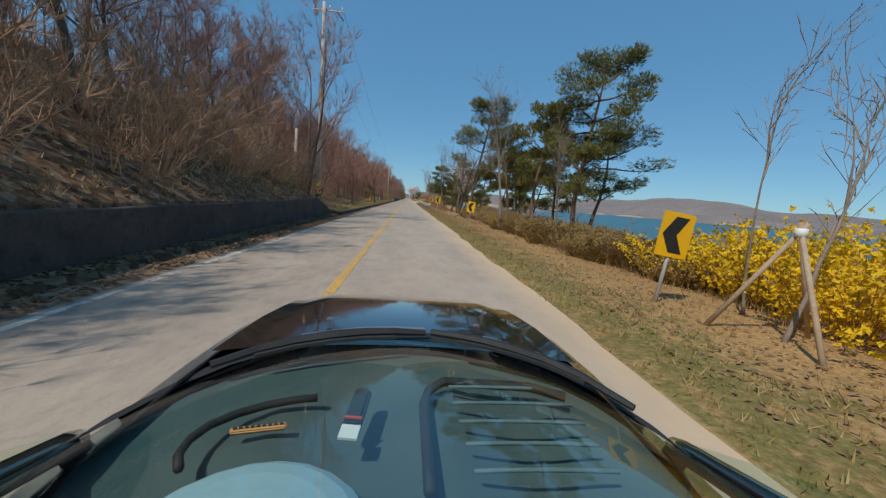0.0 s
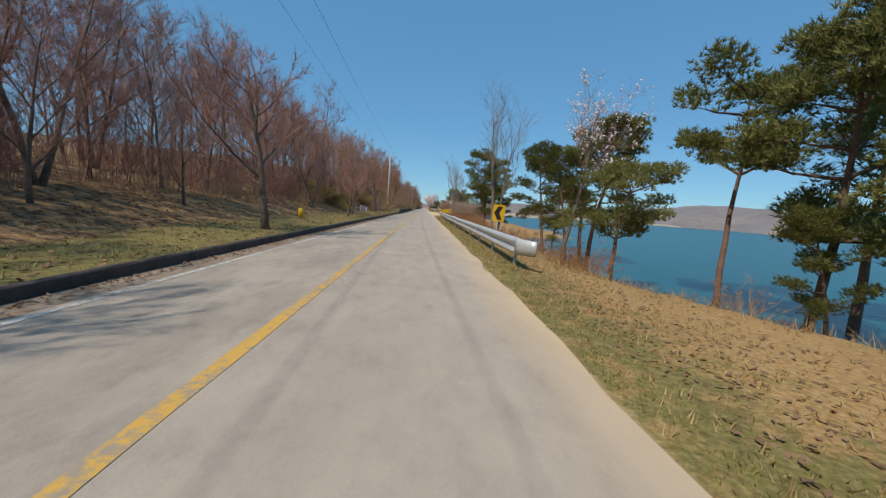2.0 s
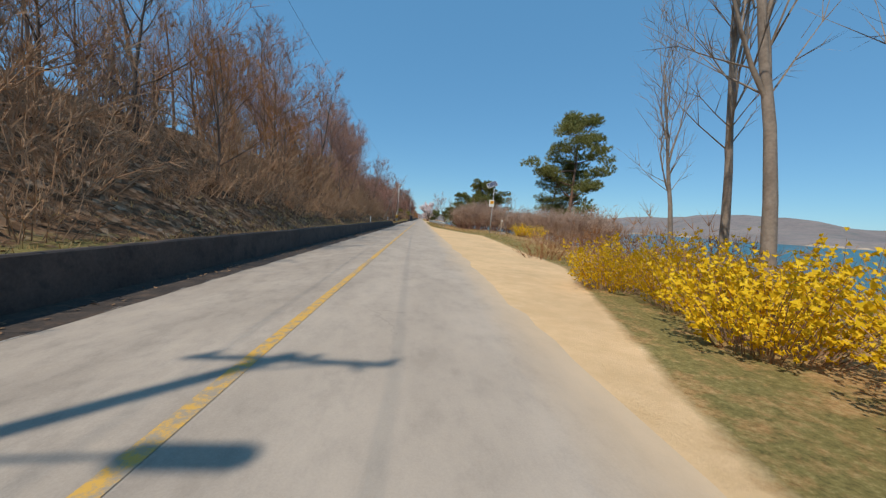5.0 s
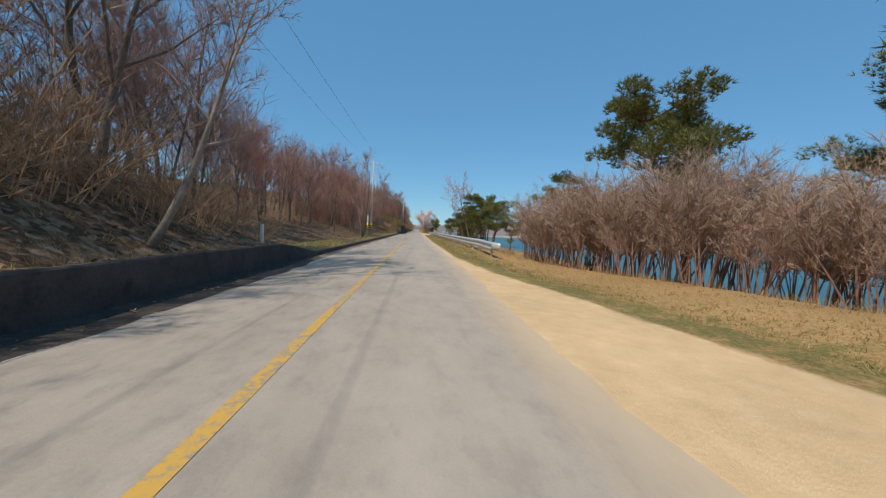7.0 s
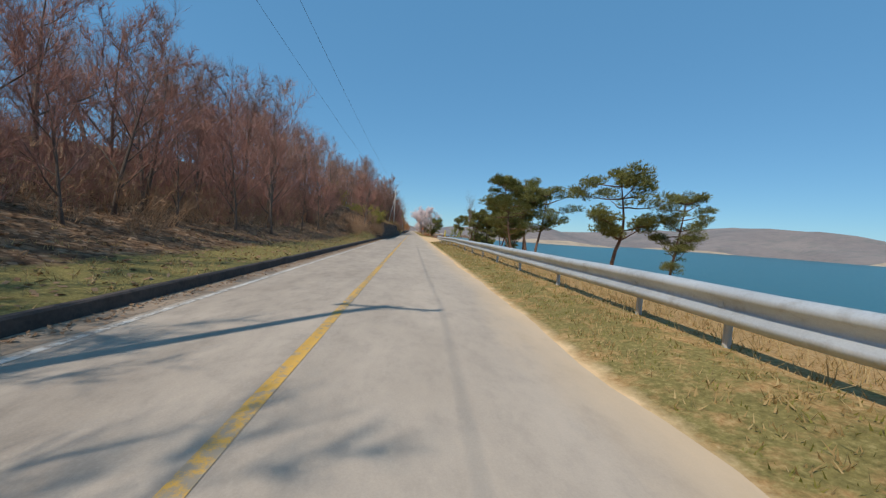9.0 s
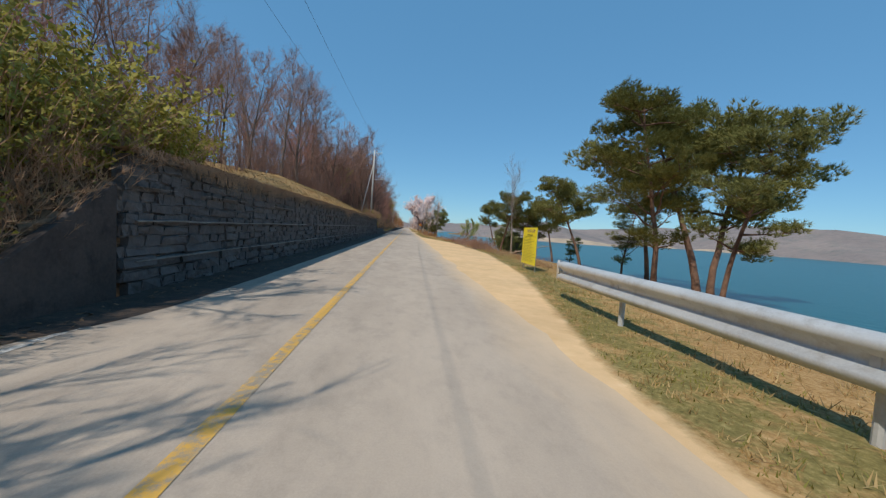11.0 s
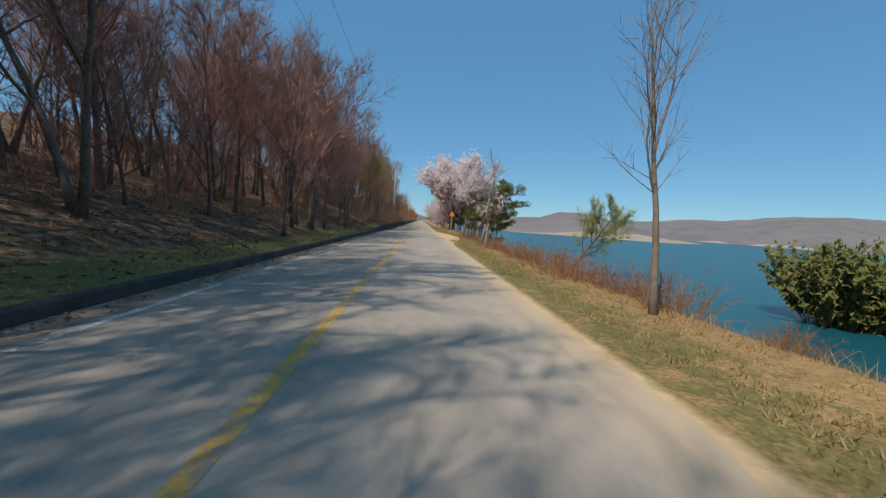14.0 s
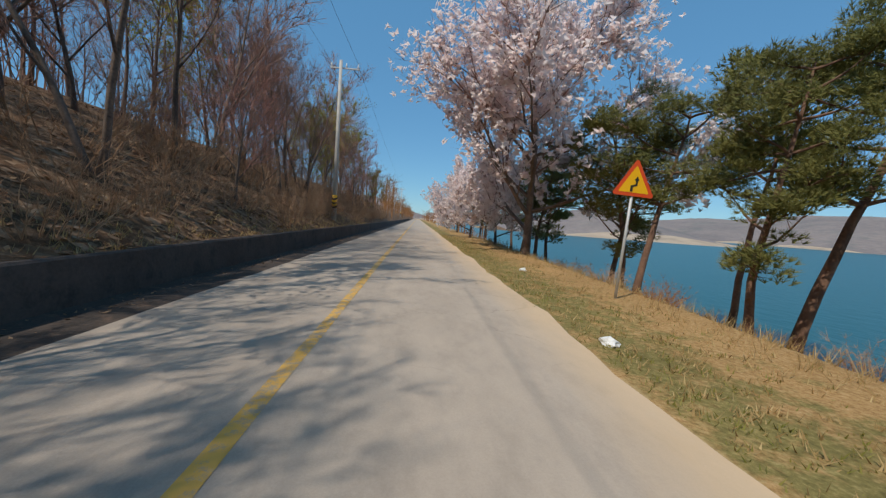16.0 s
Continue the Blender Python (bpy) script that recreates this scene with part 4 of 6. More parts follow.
for x, y, k, s, turn in (
        (19.8, 40.4, 3, 1.72, 40), (16.0, 44, 0, 1.25, 100), (24, 45, 2, 1.4, 10), (14.5, 48.5, 0, 1.05, 200), (17.5, 53, 1, 1.1, 60), (10.2, 55.5, 0, 1.4, 30), (21.5, 50, 3, 1.15, 90),
        (19, 72.6, 4, 1.4, 120), (21.5, 69.6, 0, 1.35, 300), (24, 69.5, 1, 1.5, 10), (20.3, 67.5, 0, 0.6, 220), (9.8, 67.3, 2, 0.55, 70), (10.0, 73, 0, 0.55, 200),
        (12.6, 76, 0, 0.85, 70), (19.6, 93.2, 0, 1.3, 130), (13.6, 88.2, 0, 0.92, 180), (22.3, 110, 3, 0.85, 50), (12.4, 119.2, 3, 1.1, 250), (15.5, 121, 0, 0.6, 20),
        (27.5, 192.6, 3, 1.9, 80), (24.5, 197, 3, 1.2, 10), (16.2, 201, 5, 0.95, 140), (30, 205, 3, 0.9, 0), (18.8, 222, 3, 0.8, 210), (21.8, 237.5, 2, 1.15, 60), (20, 240.5, 2, 0.5, 10), (19, 266, 2, 1.0, 330), (22, 262, 3, 0.65, 30), (14, 281, 2, 0.8, 200),
        (15, 291, 2, 0.7, 10), (14.8, 283, 3, 0.5, 30), (11.5, 297, 0, 0.5, 30),
        (23.5, 317, 3, 1.4, 170), (27, 316, 5, 1.75, 60), (29.6, 317.5, 2, 1.75, 40), (26.5, 327, 3, 0.7, 10), (26.5, 371, 1, 1.15, 20), (28.6, 367, 5, 1.3, 200), (21, 362.5, 5, 1.15, 250), (24.5, 372.5, 0, 1.0, 10), (22.5, 365, 3, 0.42, 0), (32, 361, 5, 1.2, 60), (32, 353, 3, 0.45, 0), (30.8, 346, 5, 1.4, 100), (29.5, 326.5, 5, 1.5, 30),
        (9.5, 424.5, 3, 0.6, 20), (10.5, 431, 1, 0.85, 0), (12.2, 428, 4, 0.85, 100), (11.6, 434, 3, 0.7, 190),
        (13.2, 438, 0, 0.85, 20), (11.6, 425.3, 1, 0.9, 330), (10.8, 415, 2, 0.9, 45), (9.6, 418.5, 1, 0.8, 10), (12, 446, 3, 0.75, 70), (10.5, 452, 0, 0.7, 130), (9.3, 441, 3, 0.7, 10), (10.2, 408.5, 3, 0.5, 280),
        (9.6, 462, 3, 0.8, 10), (11, 474, 0, 0.9, 60)):
    stand(pines[k], x, y, turn, s, 0.1)
hooked = pine_tree(260, "slim pine with a bare bowed stem on the lake bank", h=8.6, lean=(-0.32, 0.05), base=0.6, wide=2.4, r=0.16, levels=5, curl=0.2)
stand(hooked, 17.6, 350.6, 0, 1.0, 0.1)
drop(hooked)
for p in pines:
    drop(p)

# broad-leaved trees by the lake
two = tree("forked_tree", 121, M_BARK, M_PALEBARK, "bare dark tree with two trunks on the verge", h=10, r=0.19, fork=0.22, limbs=8, spread=0.85, twigs=4, stems=2, lean=(0.15, -0.05))
stand(two, 7.4, 46.8, 10)
drop(two)
tall = tree("tall_bare_tree", 131, M_PALEBARK, M_PALEBARK, "tall thin bare tree with upright limbs on the bank", h=12, r=0.15, fork=0.3, limbs=7, spread=0.34, twigs=3)
for x, y, s, turn in ((8.2, 136.5, 1.0, 0), (10.0, 96.8, 1.3, 70), (10.8, 98, 1.2, 150), (9.0, 134, 0.8, 10), (9.4, 139, 0.9, 50), (11.5, 144, 0.8, 20), (18.7, 346, 1.15, 70), (6.3, 371.6, 0.6, 30), (6.7, 352.1, 0.58, 90), (7.2, 24, 0.75, 0), (9, 19, 0.5, 60)):
    stand(tall, x, y, turn, s)
drop(tall)
cherry = tree("cherry_tree", 141, M_BARK, M_TWIG, "flowering cherry tree full of pale pink blossom", ("blossom", M_BLOSSOM, 0.17, 5, 1.0), h=9.5, r=0.15, fork=0.16, limbs=17, spread=1.12, twigs=5, leader=0.72)
for x, y, s, turn in ((7.5, 437.5, 1.9, 40), (6.6, 454, 1.0, 120), (7.0, 470, 1.05, 200), (7, 490, 0.8, 10), (8.4, 515, 0.75, 80), (7.6, 446, 0.9, 300)):
    stand(cherry, x, y, turn, s)
drop(cherry)
half = tree("cherry_tree", 151, M_BARK, M_TWIG, "half-open white cherry tree leaning over the lake bank", ("blossom", M_BLOSSOM, 0.12, 5, 0.95), h=9.5, r=0.14, fork=0.25, limbs=11, spread=1.05, twigs=5, lean=(0.14, 0.0), leader=0.75)
stand(half, 6.3, 408.6, 0, 1.1)
drop(half)
half = tree("cherry_tree", 153, M_BARK, M_TWIG, "slender half-open cherry tree behind the guard rail", ("blossom", M_BLOSSOM, 0.11, 3, 0.45), h=9, r=0.13, fork=0.48, limbs=8, spread=0.6, twigs=3, lean=(0.14, 0.0))
stand(half, 9.3, 72.5, 20, 1.1)
stand(half, 8.0, 226, 180, 0.85)
drop(half)
willow = tree("willow_tree", 161, M_BARK, M_WILLOW, "leaning willow in yellow-green spring leaf at the water", ("leaves", M_WILLOW, 0.055, 6, 1.0), h=6.5, r=0.13, fork=0.3, limbs=10, spread=0.85, twigs=7, lean=(0.65, -0.2))
stand(willow, 17.6, 404.8, 10, 1.55, z=-3.5)
drop(willow)
for p in (*patterns, *pink, *rust, bud):
    drop(p)

# forsythia, brush and reeds
fors = flower_shrub(171, "forsythia bush covered in bright yellow flowers", 2.6, 1.9, 110, 26, M_FORSYTHIA, 0.075)
for x, y, s in ((8.6, 5.2, 1.0), (9.6, 7.2, 1.1), (8.2, 3.0, 0.95), (9.2, 1.4, 1.0), (10.6, 9.5, 1.1), (8.7, 9.5, 0.8), (10.5, 4.5, 1.2), (12.4, 8, 1.2), (13.6, 173, 0.8), (14.6, 171.5, 0.8),
                (6.6, 130, 0.8), (7.2, 132.5, 0.9), (6.8, 135, 0.85), (7.6, 137.5, 0.9), (7.0, 140, 0.8)):
    stand(fors, x, y, x * 70 + y * 13, s)
drop(fors)
fors = flower_shrub(172, "forsythia bush with sparse dull yellow flowers on the slope", 2.4, 1.5, 90, 6, M_FORSYTHIA, 0.06)
for x, y, s in ((-9.2, 103, 0.8), (-10.4, 107, 0.7), (-8.8, 100.5, 0.6), (-11, 104, 0.8)):
    stand(fors, x, y, y * 31, s)
drop(fors)
rnd = random.Random(23)
redbrush = shrub_mesh(14, 2.0, 1.5, 50, 7, M_TWIG_RUST, 0.35, 0.014)
bank = [brush[0], brush[1], redbrush]
for y0, y1, gap, x0, x1, big, kinds in ((12, 40, 2.4, 7.5, 9.0, 0.8, brush[:2]), (10, 46, 2.2, 8.6, 12.5, 1.1, brush[:2]), (48, 66, 2.2, 8.5, 12, 0.45, bank), (66, 100, 1.2, 6.7, 9.0, 0.75, [redbrush, brush[0]]), (100, 128, 1.1, 6.9, 9.5, 0.95, [redbrush]), (112, 134, 0.8, 9.0, 13.5, 1.0, [redbrush, brush[1]]),
                                (126, 160, 2.0, 8, 14, 1.3, bank), (206, 290, 3.6, 7.2, 10, 0.45, bank), (296, 322, 1.3, 8.6, 10.5, 0.38, bank), (322, 340, 0.8, 8.3, 10.5, 0.85, [redbrush, brush[2]]),
                                (340, 372, 1.8, 7.0, 9, 0.36, bank), (372, 404, 0.9, 6.2, 8.0, 0.75, [redbrush, redbrush, brush[2]]), (404, 470, 2.2, 7.4, 11, 0.42, bank)):
    y = y0
    while y < y1:
        x = rnd.uniform(x0, x1)
        s = big * rnd.uniform(0.7, 1.25)
        ob = tagged(new("shrub", rnd.choice(kinds)), "dry leafless shrub on the lake bank", "shrub", group="shrubs on the lake bank")
        ob.matrix_world = pose(x, y, ground_z(x, y) - 0.05, 0, 0, rnd.uniform(0, 360)) @ Matrix.Diagonal((s, s, s, 1))
        y += gap * rnd.uniform(0.6, 1.4)
for k in range(16):
    x, y = rnd.uniform(-4.6, -3.8), 286.5 + 0.45 * k
    ob = tagged(new("shrub", brush[k % 2]), "dry brown brush at the end of the stone wall", "shrub", group="brush by the stone wall")
    q = rnd.uniform(0.55, 0.9)
    ob.matrix_world = pose(x, y, ground_z(x, y) - 0.05, 0, 0, rnd.uniform(0, 360)) @ Matrix.Diagonal((q, q, q, 1))
row = [tall_shrub(501 + i, "tall pale dry shrub in a dense row by the lake", (4.8, 5.2, 4.4, 5.0)[i]) for i in range(4)]
y = 170.0
while y < 207:
    x = steps(((170, 21.5), (180, 18.5), (190, 15.2), (198, 11.6), (207, 9.2)), y)
    for deep in (0, 1.7):
        s = rnd.uniform(0.82, 1.12) * (0.95 if y > 204.5 else 1.2 if y > 195 else 1)
        stand(rnd.choice(row), x + deep + rnd.uniform(-0.4, 0.4), y + rnd.uniform(-0.4, 0.4), rnd.uniform(0, 360), s)
    y += rnd.uniform(1.2, 1.8)
for x, y, s in ((8.0, 124, 0.6), (9.0, 126, 0.75), (8.3, 128.5, 0.8), (9.8, 128, 0.8), (10.4, 131, 0.9)):
    label_of(stand(row[int(y) % 4], x, y, y * 50, s), "tall pale dry shrub on the bank behind the rail")
for p in row:
    drop(p)
olive = [flower_shrub(520 + i, "low shrub with small olive-brown leaves on the verge", 2.6, 1.25, 95, 34, M_OLIVE, 0.085) for i in range(3)]
for y0, y1, gap, x0, x1, big in ((9, 44, 1.25, 7.6, 9.2, 0.8), (8, 47, 1.2, 9.0, 12.5, 1.05)):
    y = y0
    while y < y1:
        x = rnd.uniform(x0, x1)
        stand(rnd.choice(olive), x, y, rnd.uniform(0, 360), big * rnd.uniform(0.75, 1.2))
        y += gap * rnd.uniform(0.6, 1.4)
for k in range(26):
    y = 97 + 1.25 * k
    x = WALL_X - 2.8 - 0.8 * steps(VERGE_L, y) - rnd.uniform(0, 4.5)
    label_of(stand(rnd.choice(olive), x, y, rnd.uniform(0, 360), rnd.uniform(0.9, 1.6)), "rounded shrub with dull olive-brown leaves on the slope")
for p in olive:
    drop(p)
evergreen = flower_shrub(176, "dense round dark evergreen bush on the lake bank", 3.2, 2.3, 150, 40, M_NEEDLE, 0.17)
stand(evergreen, 29.2, 386.5, 0, 1.75, tall=2.3)
stand(evergreen, 31.6, 387.2, 90, 1.6, tall=2.1)
drop(evergreen)
mossy = flower_shrub(175, "rounded evergreen shrub in olive green leaf on the stone wall", 2.4, 1.7, 90, 24, M_GREENBUD, 0.08)
for x, y, s in ((-4.6, 290.6, 0.7), (-5.2, 292.4, 1.15), (-5.8, 294.2, 1.45), (-4.8, 295.6, 0.8), (-6.8, 293, 1.5), (-7.4, 295.5, 1.5), (-6.2, 297.2, 1.1), (-4.3, 344.5, 0.5), (-4.9, 346.3, 0.6), (-4.2, 341.8, 0.5), (-4.6, 343.2, 0.6), (-4.0, 346.9, 0.45), (-3.75, 345.6, 0.5)):
    stand(mossy, x, y, y * 31, s)
drop(mossy)


# ---- the stone retaining wall under the grave mound ----
def stone_wall(y0, y1, top):
    """Thin courses of rough dark stones with pale ledges; the stones of the middle stretch are pieces of their own."""
    ob = tagged(new("wall_stone"), "tall dark dry-laid stone retaining wall with pale ledges", "wall", kind="structure")
    part("backing", boxed((0.3, y1 - y0, top + 0.25), (WALL_X - 0.255, (y0 + y1) / 2, (top - 0.25) / 2 - 0.02)), M_BLOCK, ob)
    rnd = random.Random(31)
    shapes = []
    for L in (0.2, 0.3, 0.42, 0.6, 0.85):
        for k in range(3):
            bm = boxed((0.2, L - 0.002, (0.17, 0.2, 0.235)[k]), bevel=0.022)
            for v in bm.verts:
                v.co += Vector((rnd.uniform(-0.03, 0.035), rnd.uniform(-0.02, 0.02), rnd.uniform(-0.02, 0.02)))
            me = bpy.data.meshes.new("stone_block")
            bm.to_mesh(me)
            bm.free()
            me.materials.append(M_BLOCK)
            shapes.append((L, me, mesh_arrays(me)))
    vs, fs, n = [], [], 0
    z, row = -0.2, 0
    while z < top - 0.1:
        y = y0 - rnd.uniform(0, 0.4)
        while y < y1 - 0.2:
            L, me, (v, f) = rnd.choice(shapes)
            at = (WALL_X - 0.1 + rnd.uniform(-0.03, 0.03) - 0.035 * (z > 0.55) - 0.035 * (z > 1.3), y + L / 2, z + 0.1 + 0.05 * noise.noise((y * 0.3, row * 0.4, 0)))
            if 322 < y < 332.5:
                part("stone_block", me, M_BLOCK, ob).location = at
            else:
                vs.append(v + np.array(at))
                fs.append(f + n)
                n += len(v)
            y += L
        z += 0.2
        row += 1
    o = part("stone_courses", mesh_of("stone_courses", np.concatenate(vs).tolist(), np.concatenate(fs).tolist(), M_BLOCK), M_BLOCK, ob)
    tagged(o, kind="stuff")
    for k, zz in enumerate((0.56, 1.27, 1.88)):
        V, F = [], []
        ys = np.arange(y0, y1, 1.1)
        for y in ys:
            w = 0.03 * noise.noise((y * 0.6, k, 0))
            a = (0.016, 0.018, 0.007)[k] + 0.02 * noise.noise((y * 1.7, k, 5))
            for x, q in ((WALL_X + 0.045, -a), (WALL_X + 0.05, a * 0.6), (WALL_X - 0.06, a)):
                V.append((x, y, zz + w + q))
        for i in range(len(ys) - 1):
            if noise.noise((ys[i] * 0.33, k * 3.1, 7)) > (0.2, 0.3, 0.0)[k]:
                continue
            F += [(i * 3, i * 3 + 3, i * 3 + 4, i * 3 + 1), (i * 3 + 1, i * 3 + 4, i * 3 + 5, i * 3 + 2)]
        part("ledge", (V, F), M_MORTAR, ob, "thin pale mortar ledge")
    V, F = [], []
    for y in np.arange(y0, y1 + 0.1, 1.0):
        w = 0.03 * noise.noise((y * 0.5, 2, 2))
        for x, q in ((WALL_X + 0.03, -0.06), (WALL_X + 0.04, 0.03), (WALL_X - 0.4, 0.05), (WALL_X - 0.42, -0.1)):
            V.append((x, y, top + w + q))
    for i in range(len(V) // 4 - 1):
        F += [(i * 4 + k, i * 4 + 4 + k, i * 4 + 5 + k, i * 4 + 1 + k) for k in range(3)]
    part("coping", (V, F), M_BLOCK, ob)
    V, F = [], []
    for k in range(9000):
        y = rnd.uniform(y0 - 0.2, y1 + 0.2)
        low = 0.12 + 0.75 * max(0, 0.25 + noise.noise((y * 0.22, 3, 9)) + 0.5 * noise.noise((y * 0.9, 1, 4))) + (0.15 if y > y1 - 4 else 0)
        a = Vector((WALL_X - rnd.uniform(-0.02, 0.35), y, top + 0.03))
        out = Vector((WALL_X + rnd.uniform(0.06, 0.16), y + rnd.gauss(0, 0.07), top + rnd.uniform(0.0, 0.14)))
        tip = Vector((out.x + rnd.uniform(-0.03, 0.06), out.y + rnd.gauss(0, 0.2), top - low * rnd.uniform(0.0, 1.0) ** 1.6))
        side = Vector((0, rnd.uniform(0.006, 0.014), 0))
        n = len(V)
        V += [a - side, a + side, out + side, out - side, tip]
        F += [(n, n + 1, n + 2, n + 3), (n + 3, n + 2, n + 4)]
    tagged(part("hanging_grass", (V, F), M_BRUSH), "dry grass and creepers hanging over the stone wall", "grass", kind="stuff")
    part("end_face", boxed((0.6, 0.25, top + 0.2), (WALL_X - 0.38, y1 + 0.1, top / 2 - 0.1)), M_BLOCK, ob)


stone_wall(293, 346, 2.45)

# pale concrete gutter along the wooded side
V, F = [], []
ys = np.arange(-60, 640, 1.0)
for y in ys:
    e = 0.05 * noise.noise((0, y * 0.4, 1))
    V += [(WALL_X + 0.03, y, crown(WALL_X) + 0.05), (WALL_X + 0.3, y, crown(-3.2) + 0.022), (-2.93 + e, y, crown(-2.93) + 0.016)]
for i in range(len(ys) - 1):
    F += [(i * 3, i * 3 + 1, i * 3 + 4, i * 3 + 3), (i * 3 + 1, i * 3 + 2, i * 3 + 5, i * 3 + 4)]
tagged(part("gutter", (V, F), M_PALE), "pale concrete gutter with fallen leaves", "gutter", kind="structure")
# dark strips that deepen the wall's shadow by colour along its foot
for y0, y1, wide in ((119, 199, 0.42), (290, 350, 0.85), (350, 362, 0.5), (407, 640, 0.5)):
    V, F = [], []
    ys = np.arange(y0, y1, 0.5)
    for y in ys:
        w = wide * min(1, (y - y0) / 3 + 0.1, (y1 - y) / 3 + 0.1) + 0.09 * noise.noise((3, y * 0.9, 1)) + 0.05 * noise.noise((5, y * 3.1, 1))
        V += [(WALL_X - 0.03, y, crown(WALL_X) + 0.09), (WALL_X + 0.3 + 0.4 * w, y, crown(-3.1) + 0.045), (WALL_X + 0.36 + w, y, crown(-2.9) + 0.021)]
    for i in range(len(ys) - 1):
        F += [(i * 3, i * 3 + 1, i * 3 + 4, i * 3 + 3), (i * 3 + 1, i * 3 + 2, i * 3 + 5, i * 3 + 4)]
    tagged(part("silt_strip", (V, F), M_SHADE_SILT), "leaf mould along the wall's foot, darkened with the wall's painted shade", "silt", kind="structure")


# ---- guard rails ----
def guard_rail(line, z_top, post_gap, label):
    """Two-wave beam on posts with splayed end plates; line is a list of (x, y)."""
    ob = tagged(new("guard_rail"), label, "guard rail")
    prof = ((0.03, 0.0), (-0.03, -0.015), (-0.105, -0.06), (-0.115, -0.14), (0.0, -0.215), (0.0, -0.3), (-0.115, -0.375), (-0.105, -0.45), (-0.03, -0.5), (0.02, -0.52))
    pts = []
    for (xa, ya), (xb, yb) in zip(line, line[1:]):
        k = max(1, int((yb - ya) / 2))
        pts += [(xa + (xb - xa) * i / k, ya + (yb - ya) * i / k) for i in range(k)]
    pts.append(line[-1])
    V, F = [], []
    n = len(prof)
    for x, y in pts:
        z = z_top + ground_z(x, y) * 0.5 + 0.02 * noise.noise((0, y * 0.2, 8))
        V += [(x + px, y, z + pz) for px, pz in prof] + [(x + px + 0.006, y, z + pz) for px, pz in prof]
    m = 2 * n
    for i in range(len(pts) - 1):
        for j in range(n - 1):
            a = i * m + j
            F += [(a, a + m, a + m + 1, a + 1), (a + n + 1, a + n + m + 1, a + n + m, a + n)]
    part("beam", (V, F, True), M_STEEL, ob)
    bm = bmesh.new()
    bmesh.ops.create_cone(bm, cap_ends=True, segments=10, radius1=0.055, radius2=0.055, depth=1.5)
    post = bpy.data.meshes.new("post")
    bm.to_mesh(post)
    bm.free()
    post.materials.append(M_POST)
    block = boxed((0.12, 0.1, 0.2), bevel=0.01)
    bme = bpy.data.meshes.new("spacer")
    block.to_mesh(bme)
    block.free()
    bme.materials.append(M_POST)
    d = 0.0
    for (xa, ya), (xb, yb) in zip(line, line[1:]):
        y = ya + 0.8
        while y < yb:
            x = xa + (xb - xa) * (y - ya) / (yb - ya)
            z = z_top + ground_z(x, y) * 0.5
            o = part("post", post, M_POST, ob)
            o.location = (x + 0.14, y, z - 0.78)
            s = part("spacer", bme, M_POST, o)
            s.location = (-0.09, 0, 0.55)
            y += post_gap
    for (x, y), way in ((line[0], -1), (line[-1], 1)):
        z = z_top + ground_z(x, y) * 0.5
        V, F = [], []
        for k in range(7):
            t = k / 6
            yy, xx = y + way * 0.75 * t, x + 0.35 * t * t
            for q in (0.03 - 0.06 * t, -0.2, -0.48 + 0.03 * t):
                V.append((xx - 0.09 + 0.06 * t, yy, z + q))
        for k in range(6):
            for j in range(2):
                F.append((k * 3 + j, k * 3 + 3 + j, k * 3 + 4 + j, k * 3 + 1 + j))
        e = part("end_plate", (V, F, True), M_STEEL, ob, "rounded steel end plate")
        e.modifiers.new("thick", 'SOLIDIFY').thickness = 0.012
    return ob


guard_rail([(4.5, 62.8), (4.55, 90), (4.6, 124)], 0.84, 4.0, "galvanised steel guard rail along the grass verge")
guard_rail([(6.1, 204.5), (5.85, 222), (5.5, 240), (5.4, 295.4)], 0.95, 4.0, "galvanised steel guard rail along the lake side")


# ---- signs ----
def rounded(w, h, r=0.04):
    pts = []
    for cx, cz, a0 in ((w / 2 - r, h / 2 - r, 0), (-w / 2 + r, h / 2 - r, 90), (-w / 2 + r, -h / 2 + r, 180), (w / 2 - r, -h / 2 + r, 270)):
        pts += [(cx + r * math.cos(radians(a0 + k * 30)), cz + r * math.sin(radians(a0 + k * 30))) for k in range(4)]
    return pts


